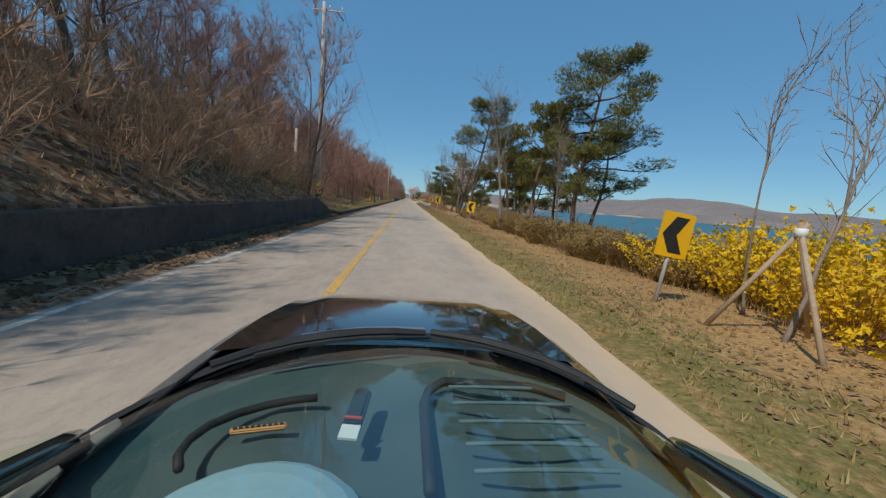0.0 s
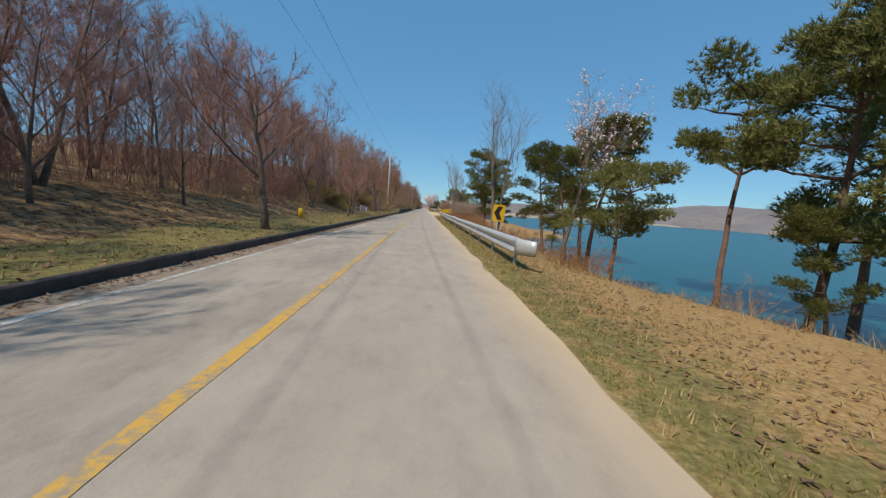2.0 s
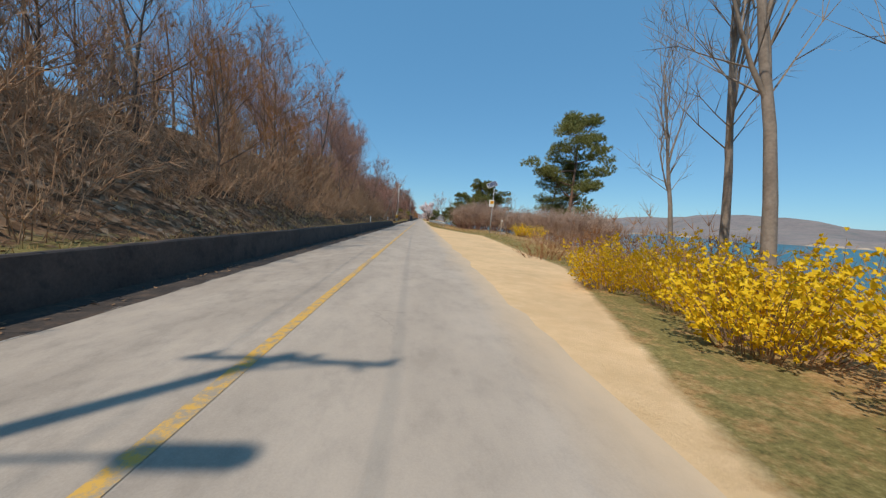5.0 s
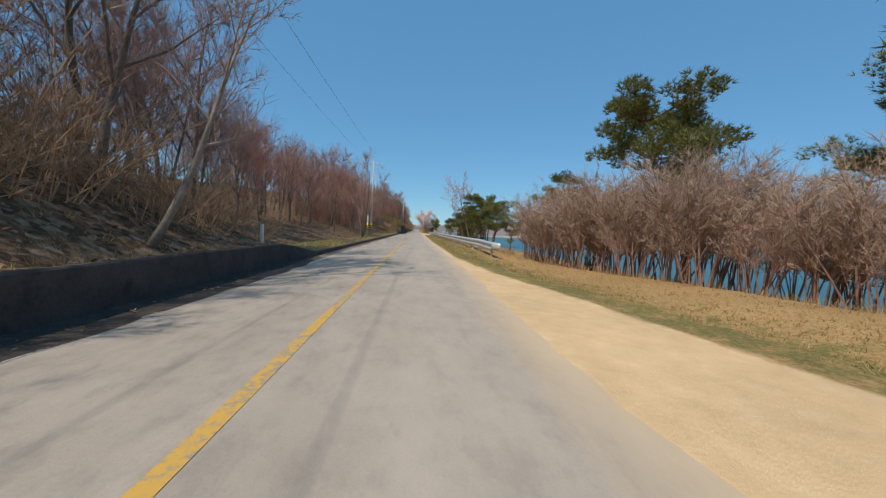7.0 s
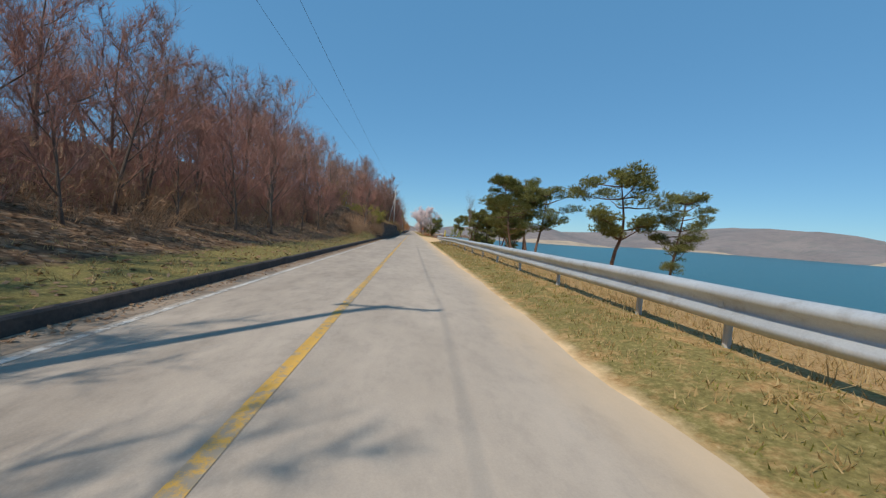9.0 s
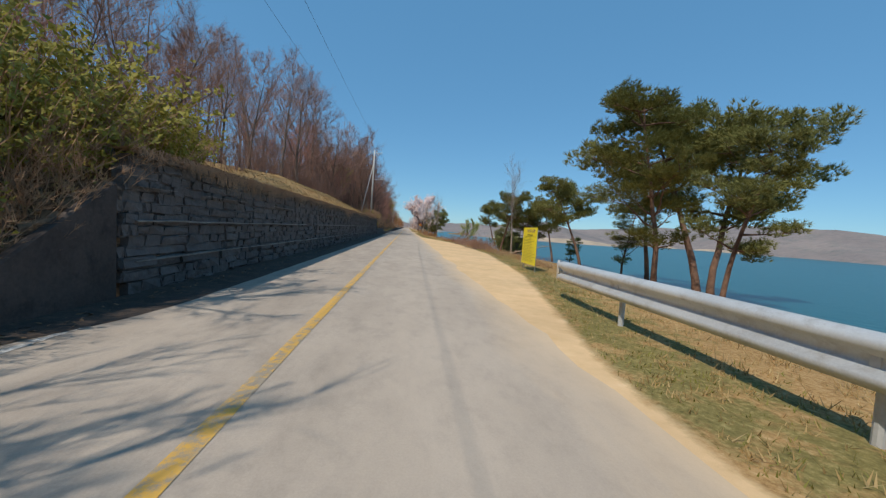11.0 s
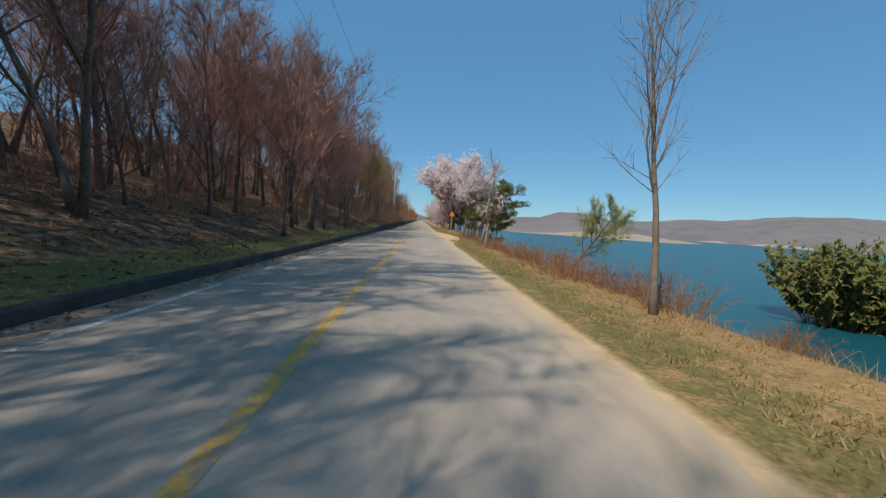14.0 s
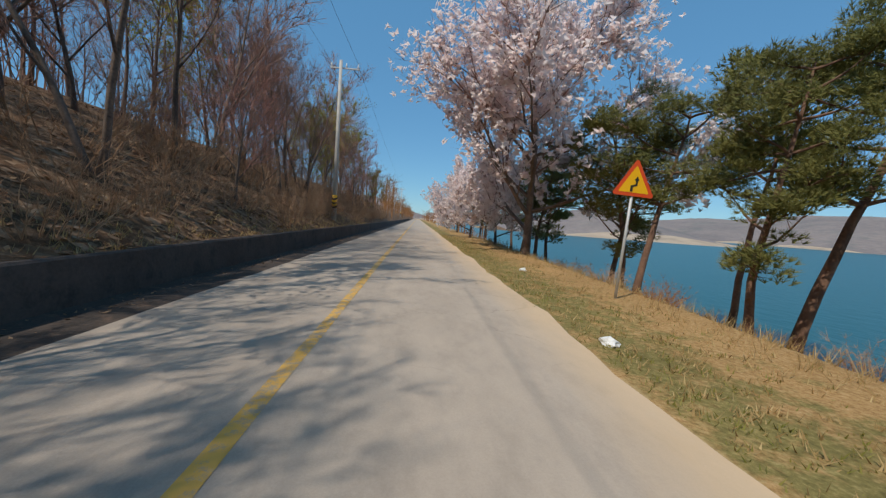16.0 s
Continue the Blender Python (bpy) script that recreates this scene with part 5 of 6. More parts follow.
def chevron_sign(x, y, zc, lean=0.0, turn=0.0, tip=0.0, folded=False):
    ob = tagged(new("chevron_sign"), "yellow bend sign with a black chevron on a steel post", "road sign", group="chevron signs on the bend")
    g = ground_z(x, y)
    h = zc - g
    ob.matrix_world = pose(x - math.sin(radians(lean)) * h, y, g, tip, lean, turn)
    part("post", tubes((((0, 0.05, -0.3), (0, 0.05, h + 0.4)), (0.035, 0.035), 10)), M_POST, ob, "galvanised round post")
    p = part("panel", prism(list(reversed(rounded(0.62, 0.84))), 0.012), M_SIGN_YELLOW, ob, "yellow rectangular panel")
    p.location = (0, 0, h)
    c = part("chevron", prism([(0.2, 0.34), (-0.06, 0.34), (-0.25, 0.0), (-0.06, -0.34), (0.2, -0.34), (0.02, 0.0)], 0.004), M_BLACK, p, "black left-pointing chevron")
    c.location = (0, -0.005, 0)
    for z in (0.2, -0.2):
        part("bracket", boxed((0.3, 0.03, 0.05), (0, 0.03, z), bevel=0.006), M_POST, p)
    if folded:
        q = part("side_panel", prism(list(reversed(rounded(0.62, 0.84))), 0.012), M_SIGN_YELLOW, ob, "second yellow panel folded back towards the lake")
        q.matrix_basis = pose(-0.31, 0.004, h, 0, 0, -75) @ pose(-0.31, 0, 0)
        c = part("chevron", prism([(0.2, 0.34), (-0.06, 0.34), (-0.25, 0.0), (-0.06, -0.34), (0.2, -0.34), (0.02, 0.0)], 0.004), M_BLACK, q, "black left-pointing chevron")
        c.location = (0, -0.005, 0)
    return ob


chevron_sign(6.08, 6.5, 1.2, 7, -4)
chevron_sign(6.16, 29.7, 1.16, 8, -28, folded=True)
chevron_sign(5.2, 51.4, 1.5, 3, 0)
chevron_sign(5.48, 71.0, 1.47, 3, 4)


def warning_sign(x, y):
    ob = tagged(new("warning_sign"), "red-bordered yellow triangular winding road sign on a post", "road sign")
    ob.matrix_world = pose(x, y, ground_z(x, y), 0, 3, -3)
    part("post", tubes((((0, 0.05, -0.3), (0, 0.05, 3.2)), (0.035, 0.035), 10)), M_POST, ob, "galvanised round post")

    def triangle(s, r):
        out = []
        for k in range(3):
            a = radians(90 + 120 * k)
            c = ((s - 2 * r) * math.cos(a), (s - 2 * r) * math.sin(a))
            out += [(c[0] + r * math.cos(a + radians(d)), c[1] + r * math.sin(a + radians(d))) for d in (-60, -30, 0, 30, 60)]
        return list(reversed(out))
    p = part("panel", prism(triangle(0.6, 0.05), 0.012), M_RED, ob, "red triangular border")
    p.location = (0, 0, 2.8)
    q = part("face", prism(triangle(0.43, 0.02), 0.004), M_SIGN_YELLOW, p, "yellow triangular face")
    q.location = (0, -0.006, 0)
    pts = ((-0.06, -0.17), (0.0, -0.17), (0.0, -0.06), (0.1, -0.02), (0.1, 0.1), (0.135, 0.1), (0.075, 0.2), (0.015, 0.1), (0.05, 0.1), (0.05, 0.015), (-0.06, -0.03))
    w = part("arrow", prism(list(reversed([(a - 0.03, b - 0.03) for a, b in pts])), 0.004), M_BLACK, q, "black winding arrow")
    w.location = (0, -0.005, 0)
    part("bracket", boxed((0.3, 0.03, 0.05), (0, 0.03, -0.12), bevel=0.006), M_POST, p)


warning_sign(6.05, 424.6)


def notice_board(x, y, length, z0, z1):
    """A yellow board that faces the road, its writing as lines."""
    ob = tagged(new("notice_board"), "large yellow lakeside notice board with rows of small writing", "notice board")
    g = ground_z(x, y)
    ob.matrix_world = pose(x, y, 0, 0, 0, -90)
    for u in (-length / 2 + 0.15, length / 2 - 0.15):
        part("leg", tubes((((u, 0.06, g - 0.3), (u, 0.06, z1 - 0.1)), (0.03, 0.03), 8)), M_POST, ob, "galvanised leg")
    h = z1 - z0
    p = part("panel", boxed((length, 0.02, h), (0, 0, (z0 + z1) / 2), bevel=0.004), M_BOARD_YELLOW, ob, "bright yellow panel")
    ink = M_BLACK
    t = bpy.data.curves.new("heading", 'FONT')
    t.body = "수변이용 안내문"
    t.size, t.extrude, t.align_x, t.align_y = 0.17, 0.002, 'CENTER', 'CENTER'
    t.materials.append(surface("purple_ink", (0.1, 0.03, 0.16), (0.14, 0.05, 0.2), 8, 1, 0.5, bump=0))
    o = new("heading", t)
    o.parent = p
    o.matrix_basis = pose(0.15, -0.014, z1 - 0.17, 90, 0, 0)
    rnd = random.Random(3)
    z = z1 - 0.36
    first = True
    while z > z0 + 0.12:
        u = -length / 2 + 0.15 + (0.5 if first else rnd.choice((0, 0, 0.06)))
        end = 0.4 if first else length / 2 - rnd.uniform(0.1, 0.9)
        bm = bmesh.new()
        while u < end:
            w = rnd.uniform(0.05, 0.17)
            box(bm, (w, 0.004, 0.017 if not first else 0.05), (u + w / 2, -0.012, z))
            u += w + 0.025
        part("text_line", bm, ink, p)
        first = False
        z -= 0.075
    return ob


notice_board(7.25, 303.6, 2.0, 0.12, 1.9)


# ---- poles ----
def utility_pole(x, y, h, lamp=0.0, strut=False, band=True, label="round concrete utility pole with cross-arm and insulators", arm=True, turn=0, r=0.17):
    ob = tagged(new("utility_pole"), label, "utility pole")
    ob.matrix_world = pose(x, y, ground_z(x, y), 0, 0, turn)
    part("shaft", tubes((((0, 0, -0.4), (0, 0, h)), (r, r * 0.6), 14)), M_POLE, ob)
    if band:
        b = part("warning_band", tubes((((0, 0, 0.85), (0, 0, 1.75)), (r + 0.012, r + 0.006), 18)), M_SIGN_YELLOW, ob, "yellow warning band with black stripes")
        for k in range(3):
            V, F = [], []
            n = 24
            for i in range(n + 1):
                t = 2 * math.pi * i / n
                zc = 1.02 + 0.28 * k + 0.12 * math.sin(t)
                for q in (-0.065, 0.065):
                    V.append(((r + 0.018) * math.cos(t), (r + 0.018) * math.sin(t), zc + q))
            F = [(2 * i, 2 * i + 2, 2 * i + 3, 2 * i + 1) for i in range(n)]
            part("stripe", (V, F, True), M_BLACK, b, "black slanting stripe")
    if arm:
        c = part("cross_arm", boxed((2.0, 0.09, 0.09), (0.25, 0.14, h - 0.45), bevel=0.01), M_POST, ob)
        for u in (-0.65, 0.35, 1.15):
            part("insulator", tubes((((u, 0.14, h - 0.4), (u, 0.14, h - 0.3), (u, 0.14, h - 0.2), (u, 0.14, h - 0.12)), (0.035, 0.06, 0.045, 0.03), 8)), M_WHITE, c, "white porcelain insulator")
        part("brace", tubes((((0, 0.12, h - 1.1), (0.8, 0.14, h - 0.48)), (0.02, 0.02), 6)), M_POST, c)
        part("switch", tubes((((0.85, 0.2, h - 0.5), (1.25, 0.25, h - 0.95)), (0.035, 0.03), 6)), M_BLACK, c, "dark fuse switch")
    if lamp:
        a = part("lamp_arm", tubes((((0, 0, lamp - 0.15), (0.5, 0, lamp), (1.2, 0, lamp + 0.08)), (0.03, 0.03, 0.025), 8)), M_POST, ob, "curved lamp arm")
        bm = boxed((0.75, 0.26, 0.16), (1.5, 0, lamp + 0.1), (0, -6, 0), 0.06)
        part("lamp_head", bm, M_POST, a, "grey street lamp head")
    if strut:
        part("strut", tubes((((-1.7, -1.3, -0.3), (-0.05, 0, h * 0.8)), (0.09, 0.07), 8)), M_POLE, ob, "leaning support strut")
    return ob


utility_pole(-5.2, 27.0, 13.5)
utility_pole(-7.0, 27.8, 4.5, arm=False, label="short striped concrete stay pole among trees", r=0.14)
utility_pole(-5.8, 127.4, 11.2, lamp=8.2, label="concrete utility pole carrying a street lamp")
utility_pole(-5.0, 235.2, 10.5)
utility_pole(-5.2, 233.0, 2.9, arm=False, label="short striped concrete stay pole beside the road", r=0.13)
utility_pole(-4.7, 347.6, 11.4, lamp=6.8, strut=True, band=False, label="concrete utility pole with strut and street lamp")
utility_pole(-4.7, 442.5, 10.8)
utility_pole(-5.5, 560, 10.8)

# wires from pole to pole
poles = [(-5.2, 27.0, 13.5), (-5.8, 127.4, 11.2), (-5.0, 235.2, 10.5), (-4.7, 347.6, 11.4), (-4.7, 442.5, 10.8), (-5.5, 560, 10.8)]
for (xa, ya, ha), (xb, yb, hb) in zip(poles, poles[1:]):
    za, zb = ground_z(xa, ya) + ha - 0.15, ground_z(xb, yb) + hb - 0.15
    for u in (-0.65, 1.15):
        pts = [(xa + (xb - xa) * t + u, ya + (yb - ya) * t, za + (zb - za) * t - 6 * t * (1 - t)) for t in [k / 14 for k in range(15)]]
        tagged(part("wire", tubes((pts, [0.009] * 15, 4)), M_BLACK), "thin black overhead wire between poles", "wire", group="overhead wires")


def solar_post(x, y):
    ob = tagged(new("solar_post"), "steel post with solar panel, camera and control box", "post")
    ob.matrix_world = pose(x, y, ground_z(x, y), 0, 2, 0) @ Matrix.Diagonal((0.82, 0.82, 0.82, 1))
    part("shaft", tubes((((0, 0, -0.3), (0, 0, 6.6)), (0.07, 0.055), 12)), M_POST, ob)
    p = part("solar_panel", boxed((1.5, 0.05, 1.0), (-0.35, 0.1, 7.1), (-40, -24, 0), 0.01), M_POST, ob, "tilted solar panel")
    cell = surface("solar_cell", (0.015, 0.025, 0.06), (0.025, 0.04, 0.09), 20, 2, 0.2, bump=0)
    m = pose(-0.35, 0.1, 7.1, -40, -24, 0)
    for i in range(5):
        for j in range(3):
            bm = bmesh.new()
            bmesh.ops.create_cube(bm, size=1, matrix=m @ pose((i - 2) * 0.285, -0.03, (j - 1) * 0.31) @ Matrix.Diagonal((0.26, 0.012, 0.285, 1)))
            part("cell", bm, cell, p)
    b = part("control_box", boxed((0.7, 0.35, 1.0), (-0.2, -0.2, 4.35), bevel=0.03), M_WHITE, ob, "pale steel control box")
    part("warning_label", boxed((0.5, 0.01, 0.45), (-0.2, -0.382, 4.5)), M_SIGN_YELLOW, b, "yellow warning label")
    bm = boxed((0.16, 0.005, 0.16), (-0.2, -0.39, 4.5), (0, 45, 0))
    part("symbol", bm, M_RED, b)
    a = part("camera_arm", tubes((((0, 0, 5.9), (0.35, -0.1, 6.0)), (0.025, 0.02), 6)), M_POST, ob)
    part("camera_body", boxed((0.16, 0.3, 0.14), (0.38, -0.15, 5.95), (10, 0, 0), 0.03), M_WHITE, a, "white camera housing")
    part("speaker", boxed((0.5, 0.2, 0.12), (-0.2, -0.1, 5.45), bevel=0.03), M_BLACK, ob, "dark speaker bar")


solar_post(10.0, 174.8)


# ---- small things beside the road ----
def staked_tree(x, y, h, seed, label, r=0.045, lean=0.12):
    """A young tree held by a tripod of peeled stakes tied at the top."""
    ob = tree("young_tree", seed, M_PALEBARK, M_PALEBARK, label, h=h, r=r, fork=0.4, limbs=5, spread=0.45, twigs=1, lean=(lean, 0))
    ob.location = (x, y, ground_z(x, y) - 0.05)
    st = tagged(new("tree_stakes"), "peeled wooden tripod stakes tied round a young tree", "tree stakes")
    st.location = ob.location
    for k, a in enumerate((250, 20, 130)):
        c, s = math.cos(radians(a)), math.sin(radians(a))
        part("stake", tubes((((0.95 * c, 0.95 * s, -0.1), (-0.06 * c, -0.06 * s, 1.75)), (0.038, 0.032), 8)), M_WOOD, st)
    part("tie", tubes((((0, 0, 1.55), (0, 0, 1.68)), (0.075, 0.075), 10)), M_WHITE, st, "white binding tape")
    return ob


staked_tree(6.45, 4.6, 4.6, 301, "young bare tree with tripod stakes on the verge", 0.04, 0.38)
thin = tree("young_tree", 305, M_PALEBARK, M_PALEBARK, "thin young bare tree on the verge before the forsythia", h=4.7, r=0.032, fork=0.55, limbs=3, spread=0.5, twigs=1, lean=(-0.08, 0))
thin.location = (7.4, 6.1, ground_z(7.4, 6.1) - 0.05)
staked_tree(10.6, 171.0, 4.5, 302, "young bare tree with tripod stakes beside dirt")
staked_tree(5.7, 388.9, 6.0, 304, "young cherry tree with tripod stakes on the bank", 0.06, 0.06)
staked_tree(6.9, 128, 4.2, 303, "thin young staked tree beside the guard rail")


def boulder(x, y, s, seed):
    bm = bmesh.new()
    bmesh.ops.create_icosphere(bm, subdivisions=3, radius=1)
    for v in bm.verts:
        n = noise.noise(v.co * 1.3 + Vector((seed, 0, 0))) * 0.35 + noise.noise(v.co * 4 + Vector((seed, 1, 0))) * 0.08
        v.co *= 1 + n
        v.co.z *= 0.6
    ob = part("boulder", bm, M_STONE)
    ob.matrix_world = pose(x, y, ground_z(x, y) + s * 0.08, 0, 0, seed * 40) @ Matrix.Diagonal((s, s * 0.8, s, 1))
    tagged(ob, "weathered tan boulder half sunk in dry grass", "rock", group="boulders on the verge")


for k, (x, y, s) in enumerate(((6.0, 44.6, 0.45), (6.6, 43.9, 0.3), (7.0, 44.3, 0.38), (6.4, 45.6, 0.25), (6.6, 214, 0.35), (8.6, 400, 0.4), (7.4, 399, 0.3), (11.5, 174.5, 0.35), (-11, 374, 0.5), (-9, 420, 0.5))):
    boulder(x, y, s, k + 1)

bm = boxed((0.3, 6.4, 0.1), bevel=0.03)
for v in bm.verts:
    v.co += Vector((0.05, 0.1, 0.01)) * noise.noise(v.co * 2)
ob = tagged(part("concrete_slab", bm, surface("sandy_concrete", (0.45, 0.33, 0.21), (0.6, 0.46, 0.31), 25, 1.3, 0.9)), "pale concrete slab set flat along the verge", "slab")
ob.matrix_world = pose(4.85, 400.4, ground_z(4.85, 400.4) + 0.02, 0, 0, -4.6)

V, F = [], []
tube(V, F, [Vector((0, 0, -0.3)), Vector((0, 0, 0.2)), Vector((0, 0, 1.2)), Vector((0, 0, 1.45)), Vector((0, 0, 1.5)), Vector((0, 0, 1.75)), Vector((0, 0, 1.9))], [0.3, 0.26, 0.2, 0.17, 0.25, 0.22, 0.05], 8)
ob = tagged(part("stone_statue", (V, F), M_PALE), "pale carved stone figure standing on the mound", "statue")
ob.matrix_world = pose(-17.2, 325.5, ground_z(-17.2, 325.5)) @ Matrix.Diagonal((0.8, 0.8, 0.8, 1))

ob = tagged(new("marker_stone"), "grey-blue marker slab with a white edge on grass", "marker")
ob.matrix_world = pose(-7.9, 110.2, ground_z(-7.9, 110.2), 0, -4, 12)
part("slab", boxed((0.62, 0.14, 0.95), (0.08, 0, 0.42), bevel=0.02), surface("grey_blue_paint", (0.2, 0.23, 0.3), (0.28, 0.31, 0.38), 10, 2, 0.6), ob)
part("white_edge", boxed((0.12, 0.16, 0.95), (-0.27, -0.004, 0.42), bevel=0.01), M_WHITE, ob, "white painted edge")

ob = tagged(new("small_post_sign"), "thin post with a small blank sign plate", "sign")
ob.location = (-6.6, 118.2, ground_z(-6.6, 118.2))
part("post", tubes((((0, 0, -0.2), (0, 0, 2.1)), (0.03, 0.03), 8)), M_POST, ob)
part("plate", boxed((0.06, 0.45, 0.5), (0.0, -0.05, 1.85), bevel=0.01), M_POST, ob)

ob = tagged(new("marker_post"), "short yellow marker barrel on the grass", "marker post")
ob.location = (-6.6, 77.5, ground_z(-6.6, 77.5))
part("body", tubes((((0, 0, -0.1), (0, 0, 0.5), (0, 0, 0.56)), (0.16, 0.16, 0.12), 14)), M_SIGN_YELLOW, ob)
part("cap", tubes((((0, 0, 0.56), (0, 0, 0.62)), (0.13, 0.08), 14)), M_BOARD_YELLOW, ob)

for x, y in ((-7.0, 108.0), (-4.2, 196.0), (-4.0, 172.0)):
    ob = tagged(part("white_post", boxed((0.1, 0.1, 0.75), (0, 0, 0.33), bevel=0.01), M_WHITE), "small white marker post in the grass", "marker post", group="white marker posts")
    ob.location = (x, y, ground_z(x, y))

for k, (x, y) in enumerate(((4.94, 428.8), (3.9, 420.9), (6.0, 211.5), (-9.2, 112))):
    bm = bmesh.new()
    bmesh.ops.create_icosphere(bm, subdivisions=2, radius=0.12)
    for v in bm.verts:
        v.co *= 1 + 0.7 * noise.noise(v.co * 14 + Vector((k, 0, 0)))
        v.co.z *= 0.6
    ob = tagged(part("plastic_bag", bm, M_WHITE), "crumpled white plastic bag lying on the grass", "litter", group="litter on the verge")
    ob.location = (x, y, ground_z(x, y) + 0.04)

V, F, _ = tubes((((10.6, 319.7, ground_z(10.6, 319.7)), (11.6, 320.0, -0.1), (12.9, 320.4, 0.2), (14.6, 321.0, 0.55), (15.8, 321.3, 0.7)), (0.05, 0.048, 0.04, 0.03, 0.015), 7),
                ((( 12.9, 320.4, 0.2), (13.6, 320.2, 0.55), (14.4, 320.1, 0.7)), (0.022, 0.016, 0.008), 5))
tagged(part("fallen_branch", (V, F, True), M_WOOD), "pale bare branch leaning out over the bank", "branch", group="fallen branches")
for x, y, L, a in ((6.8, 42.2, 1.8, 20), (6.2, 38, 1.5, 60), (7.2, 395.5, 1.6, -20), (11.2, 175.5, 2.2, -35), (7.3, 16, 1.1, 40), (-7, 384, 2.4, 20), (-6.5, 226, 1.6, 30)):
    c, s = math.cos(radians(a)), math.sin(radians(a))
    pts = []
    for k in range(5):
        px, py = x + c * L * (k / 4 - 0.5), y + s * L * (k / 4 - 0.5)
        pts.append((px, py, ground_z(px, py) + 0.05 + 0.03 * (k % 2)))
    tagged(part("fallen_branch", tubes((pts, (0.035, 0.032, 0.027, 0.02, 0.012), 6)), M_WOOD), "dry fallen branch lying in the grass", "branch", group="fallen branches")


# ---- grass and fallen leaves ----
def tufts(name, label, mat, count, seed, place, height, blades=5):
    rnd = random.Random(seed)
    V, F = [], []
    for _ in range(count):
        x, y = place(rnd)
        if x is None:
            continue
        g = ground_z(x, y)
        if g < WATER_Z:
            continue
        for _ in range(blades):
            t = rnd.uniform(0, 6.283)
            h = height * rnd.uniform(0.4, 1.3)
            b = Vector((x + rnd.gauss(0, 0.05), y + rnd.gauss(0, 0.05), g - 0.02))
            w = Vector((math.cos(t), math.sin(t), 0)) * (0.012 if height < 0.2 else 0.007)
            e = b + Vector((rnd.gauss(0, 0.5), rnd.gauss(0, 0.5), 1)) * h
            k = len(V)
            V += [b - w, b + w, e]
            F.append((k, k + 1, k + 2))
    tagged(part(name, (V, F), mat), label, "grass", kind="stuff")


def verge_place(lo, hi, span=(-6, 455), skip=0.0):
    def place(rnd):
        y = rnd.uniform(*span)
        lim = steps(((-60, 3.45), (118, 3.45), (135, 8), (172, 8.8), (190, 7.4), (204, 3.7), (290, 3.8), (301, 6.4), (316, 8.2), (335, 7.8), (350, 4.6), (395, 3.6), (402, 5.4), (410, 5.1), (418, 3.5), (640, 3.5)), y)
        x = lim + lo + abs(rnd.gauss(0, 1)) * hi
        return x, y
    return place


tufts("dry_grass", "short dry tan grass along the verge", M_DRYGRASS, 24000, 51, verge_place(0.15, 2.0), 0.1)
tufts("green_grass", "patchy green spring grass along the verge", M_GREENGRASS, 14000, 52, verge_place(0.05, 1.2), 0.07)
tufts("tall_dry_grass", "tall dry grass on the lake bank crest", M_DRYGRASS, 9000, 53, lambda r: (lambda y: (steps(VERGE_R, y) + r.gauss(0.3, 0.7), y))(r.uniform(-6, 455)), 0.3, 5)
tufts("slope_grass", "dry grass on the wooded verge", M_DRYGRASS, 10000, 54, lambda r: (lambda y: (WALL_X - 0.35 - steps(SHIFT, y) - abs(r.gauss(0, 1)) * (0.5 + 0.7 * steps(VERGE_L, y)), y))(r.uniform(-6, 455)), 0.14)
tufts("mound_grass", "short golden grass on the mound", M_DRYGRASS, 9000, 55, lambda r: (-4.0 - 15 * r.random() ** 1.3, r.uniform(292, 338)), 0.1)


def leaves(name, count, seed, place, size=0.05):
    rnd = random.Random(seed)
    V, F = [], []
    for _ in range(count):
        x, y = place(rnd)
        g = (crown(x) + 0.03 if WALL_X < x < ROAD_R else ground_z(x, y)) + rnd.uniform(0.005, 0.04)
        t = rnd.uniform(0, 6.283)
        a = Vector((math.cos(t), math.sin(t), rnd.uniform(-0.5, 0.5))) * size * rnd.uniform(0.6, 1.3)
        b = Vector((-math.sin(t), math.cos(t), rnd.uniform(-0.5, 0.5))) * size * rnd.uniform(0.3, 0.6)
        c = Vector((x, y, g))
        k = len(V)
        V += [c - a, c + b, c + a, c - b]
        F += [(k, k + 1, k + 2), (k, k + 2, k + 3)]
    tagged(part(name, (V, F), M_LEAF), "brown fallen leaves", "leaves", kind="stuff")


leaves("gutter_leaves", 22000, 61, lambda r: (WALL_X + 0.06 + abs(r.gauss(0, 0.2)), r.uniform(-8, 460)), 0.045)
leaves("slope_leaves", 34000, 62, lambda r: (WALL_X - 0.4 - abs(r.gauss(0, 6)), r.uniform(-8, 460)), 0.09)
leaves("wall_leaves", 9000, 64, lambda r: (r.uniform(WALL_X - 0.55, WALL_X + 0.5), r.uniform(-8, 26)), 0.05)
leaves("verge_leaves", 16000, 63, lambda r: (4.2 + abs(r.gauss(0, 2.2)), r.uniform(-8, 120)), 0.05)


# ---- the black coupe standing on the road at the start ----
M_CARPAINT = surface("black_car_paint", (0.006, 0.005, 0.006), (0.009, 0.008, 0.009), 3, 0.5, 0.12, bump=0)
M_CARPAINT.node_tree.nodes["Principled BSDF"].inputs["Coat Weight"].default_value = 1.0
M_RUBBER = surface("black_rubber", (0.012, 0.012, 0.012), (0.03, 0.03, 0.03), 40, 4, 0.7, bump=0.1, depth=0.002)
M_DASH = surface("dark_dashboard", (0.05, 0.078, 0.078), (0.08, 0.115, 0.115), 120, 4, 0.75, bump=0.2, depth=0.002)
M_CLOTH = surface("grey_blue_cloth", (0.3, 0.44, 0.5), (0.38, 0.53, 0.58), 90, 5, 0.9, bump=0.2, depth=0.002)
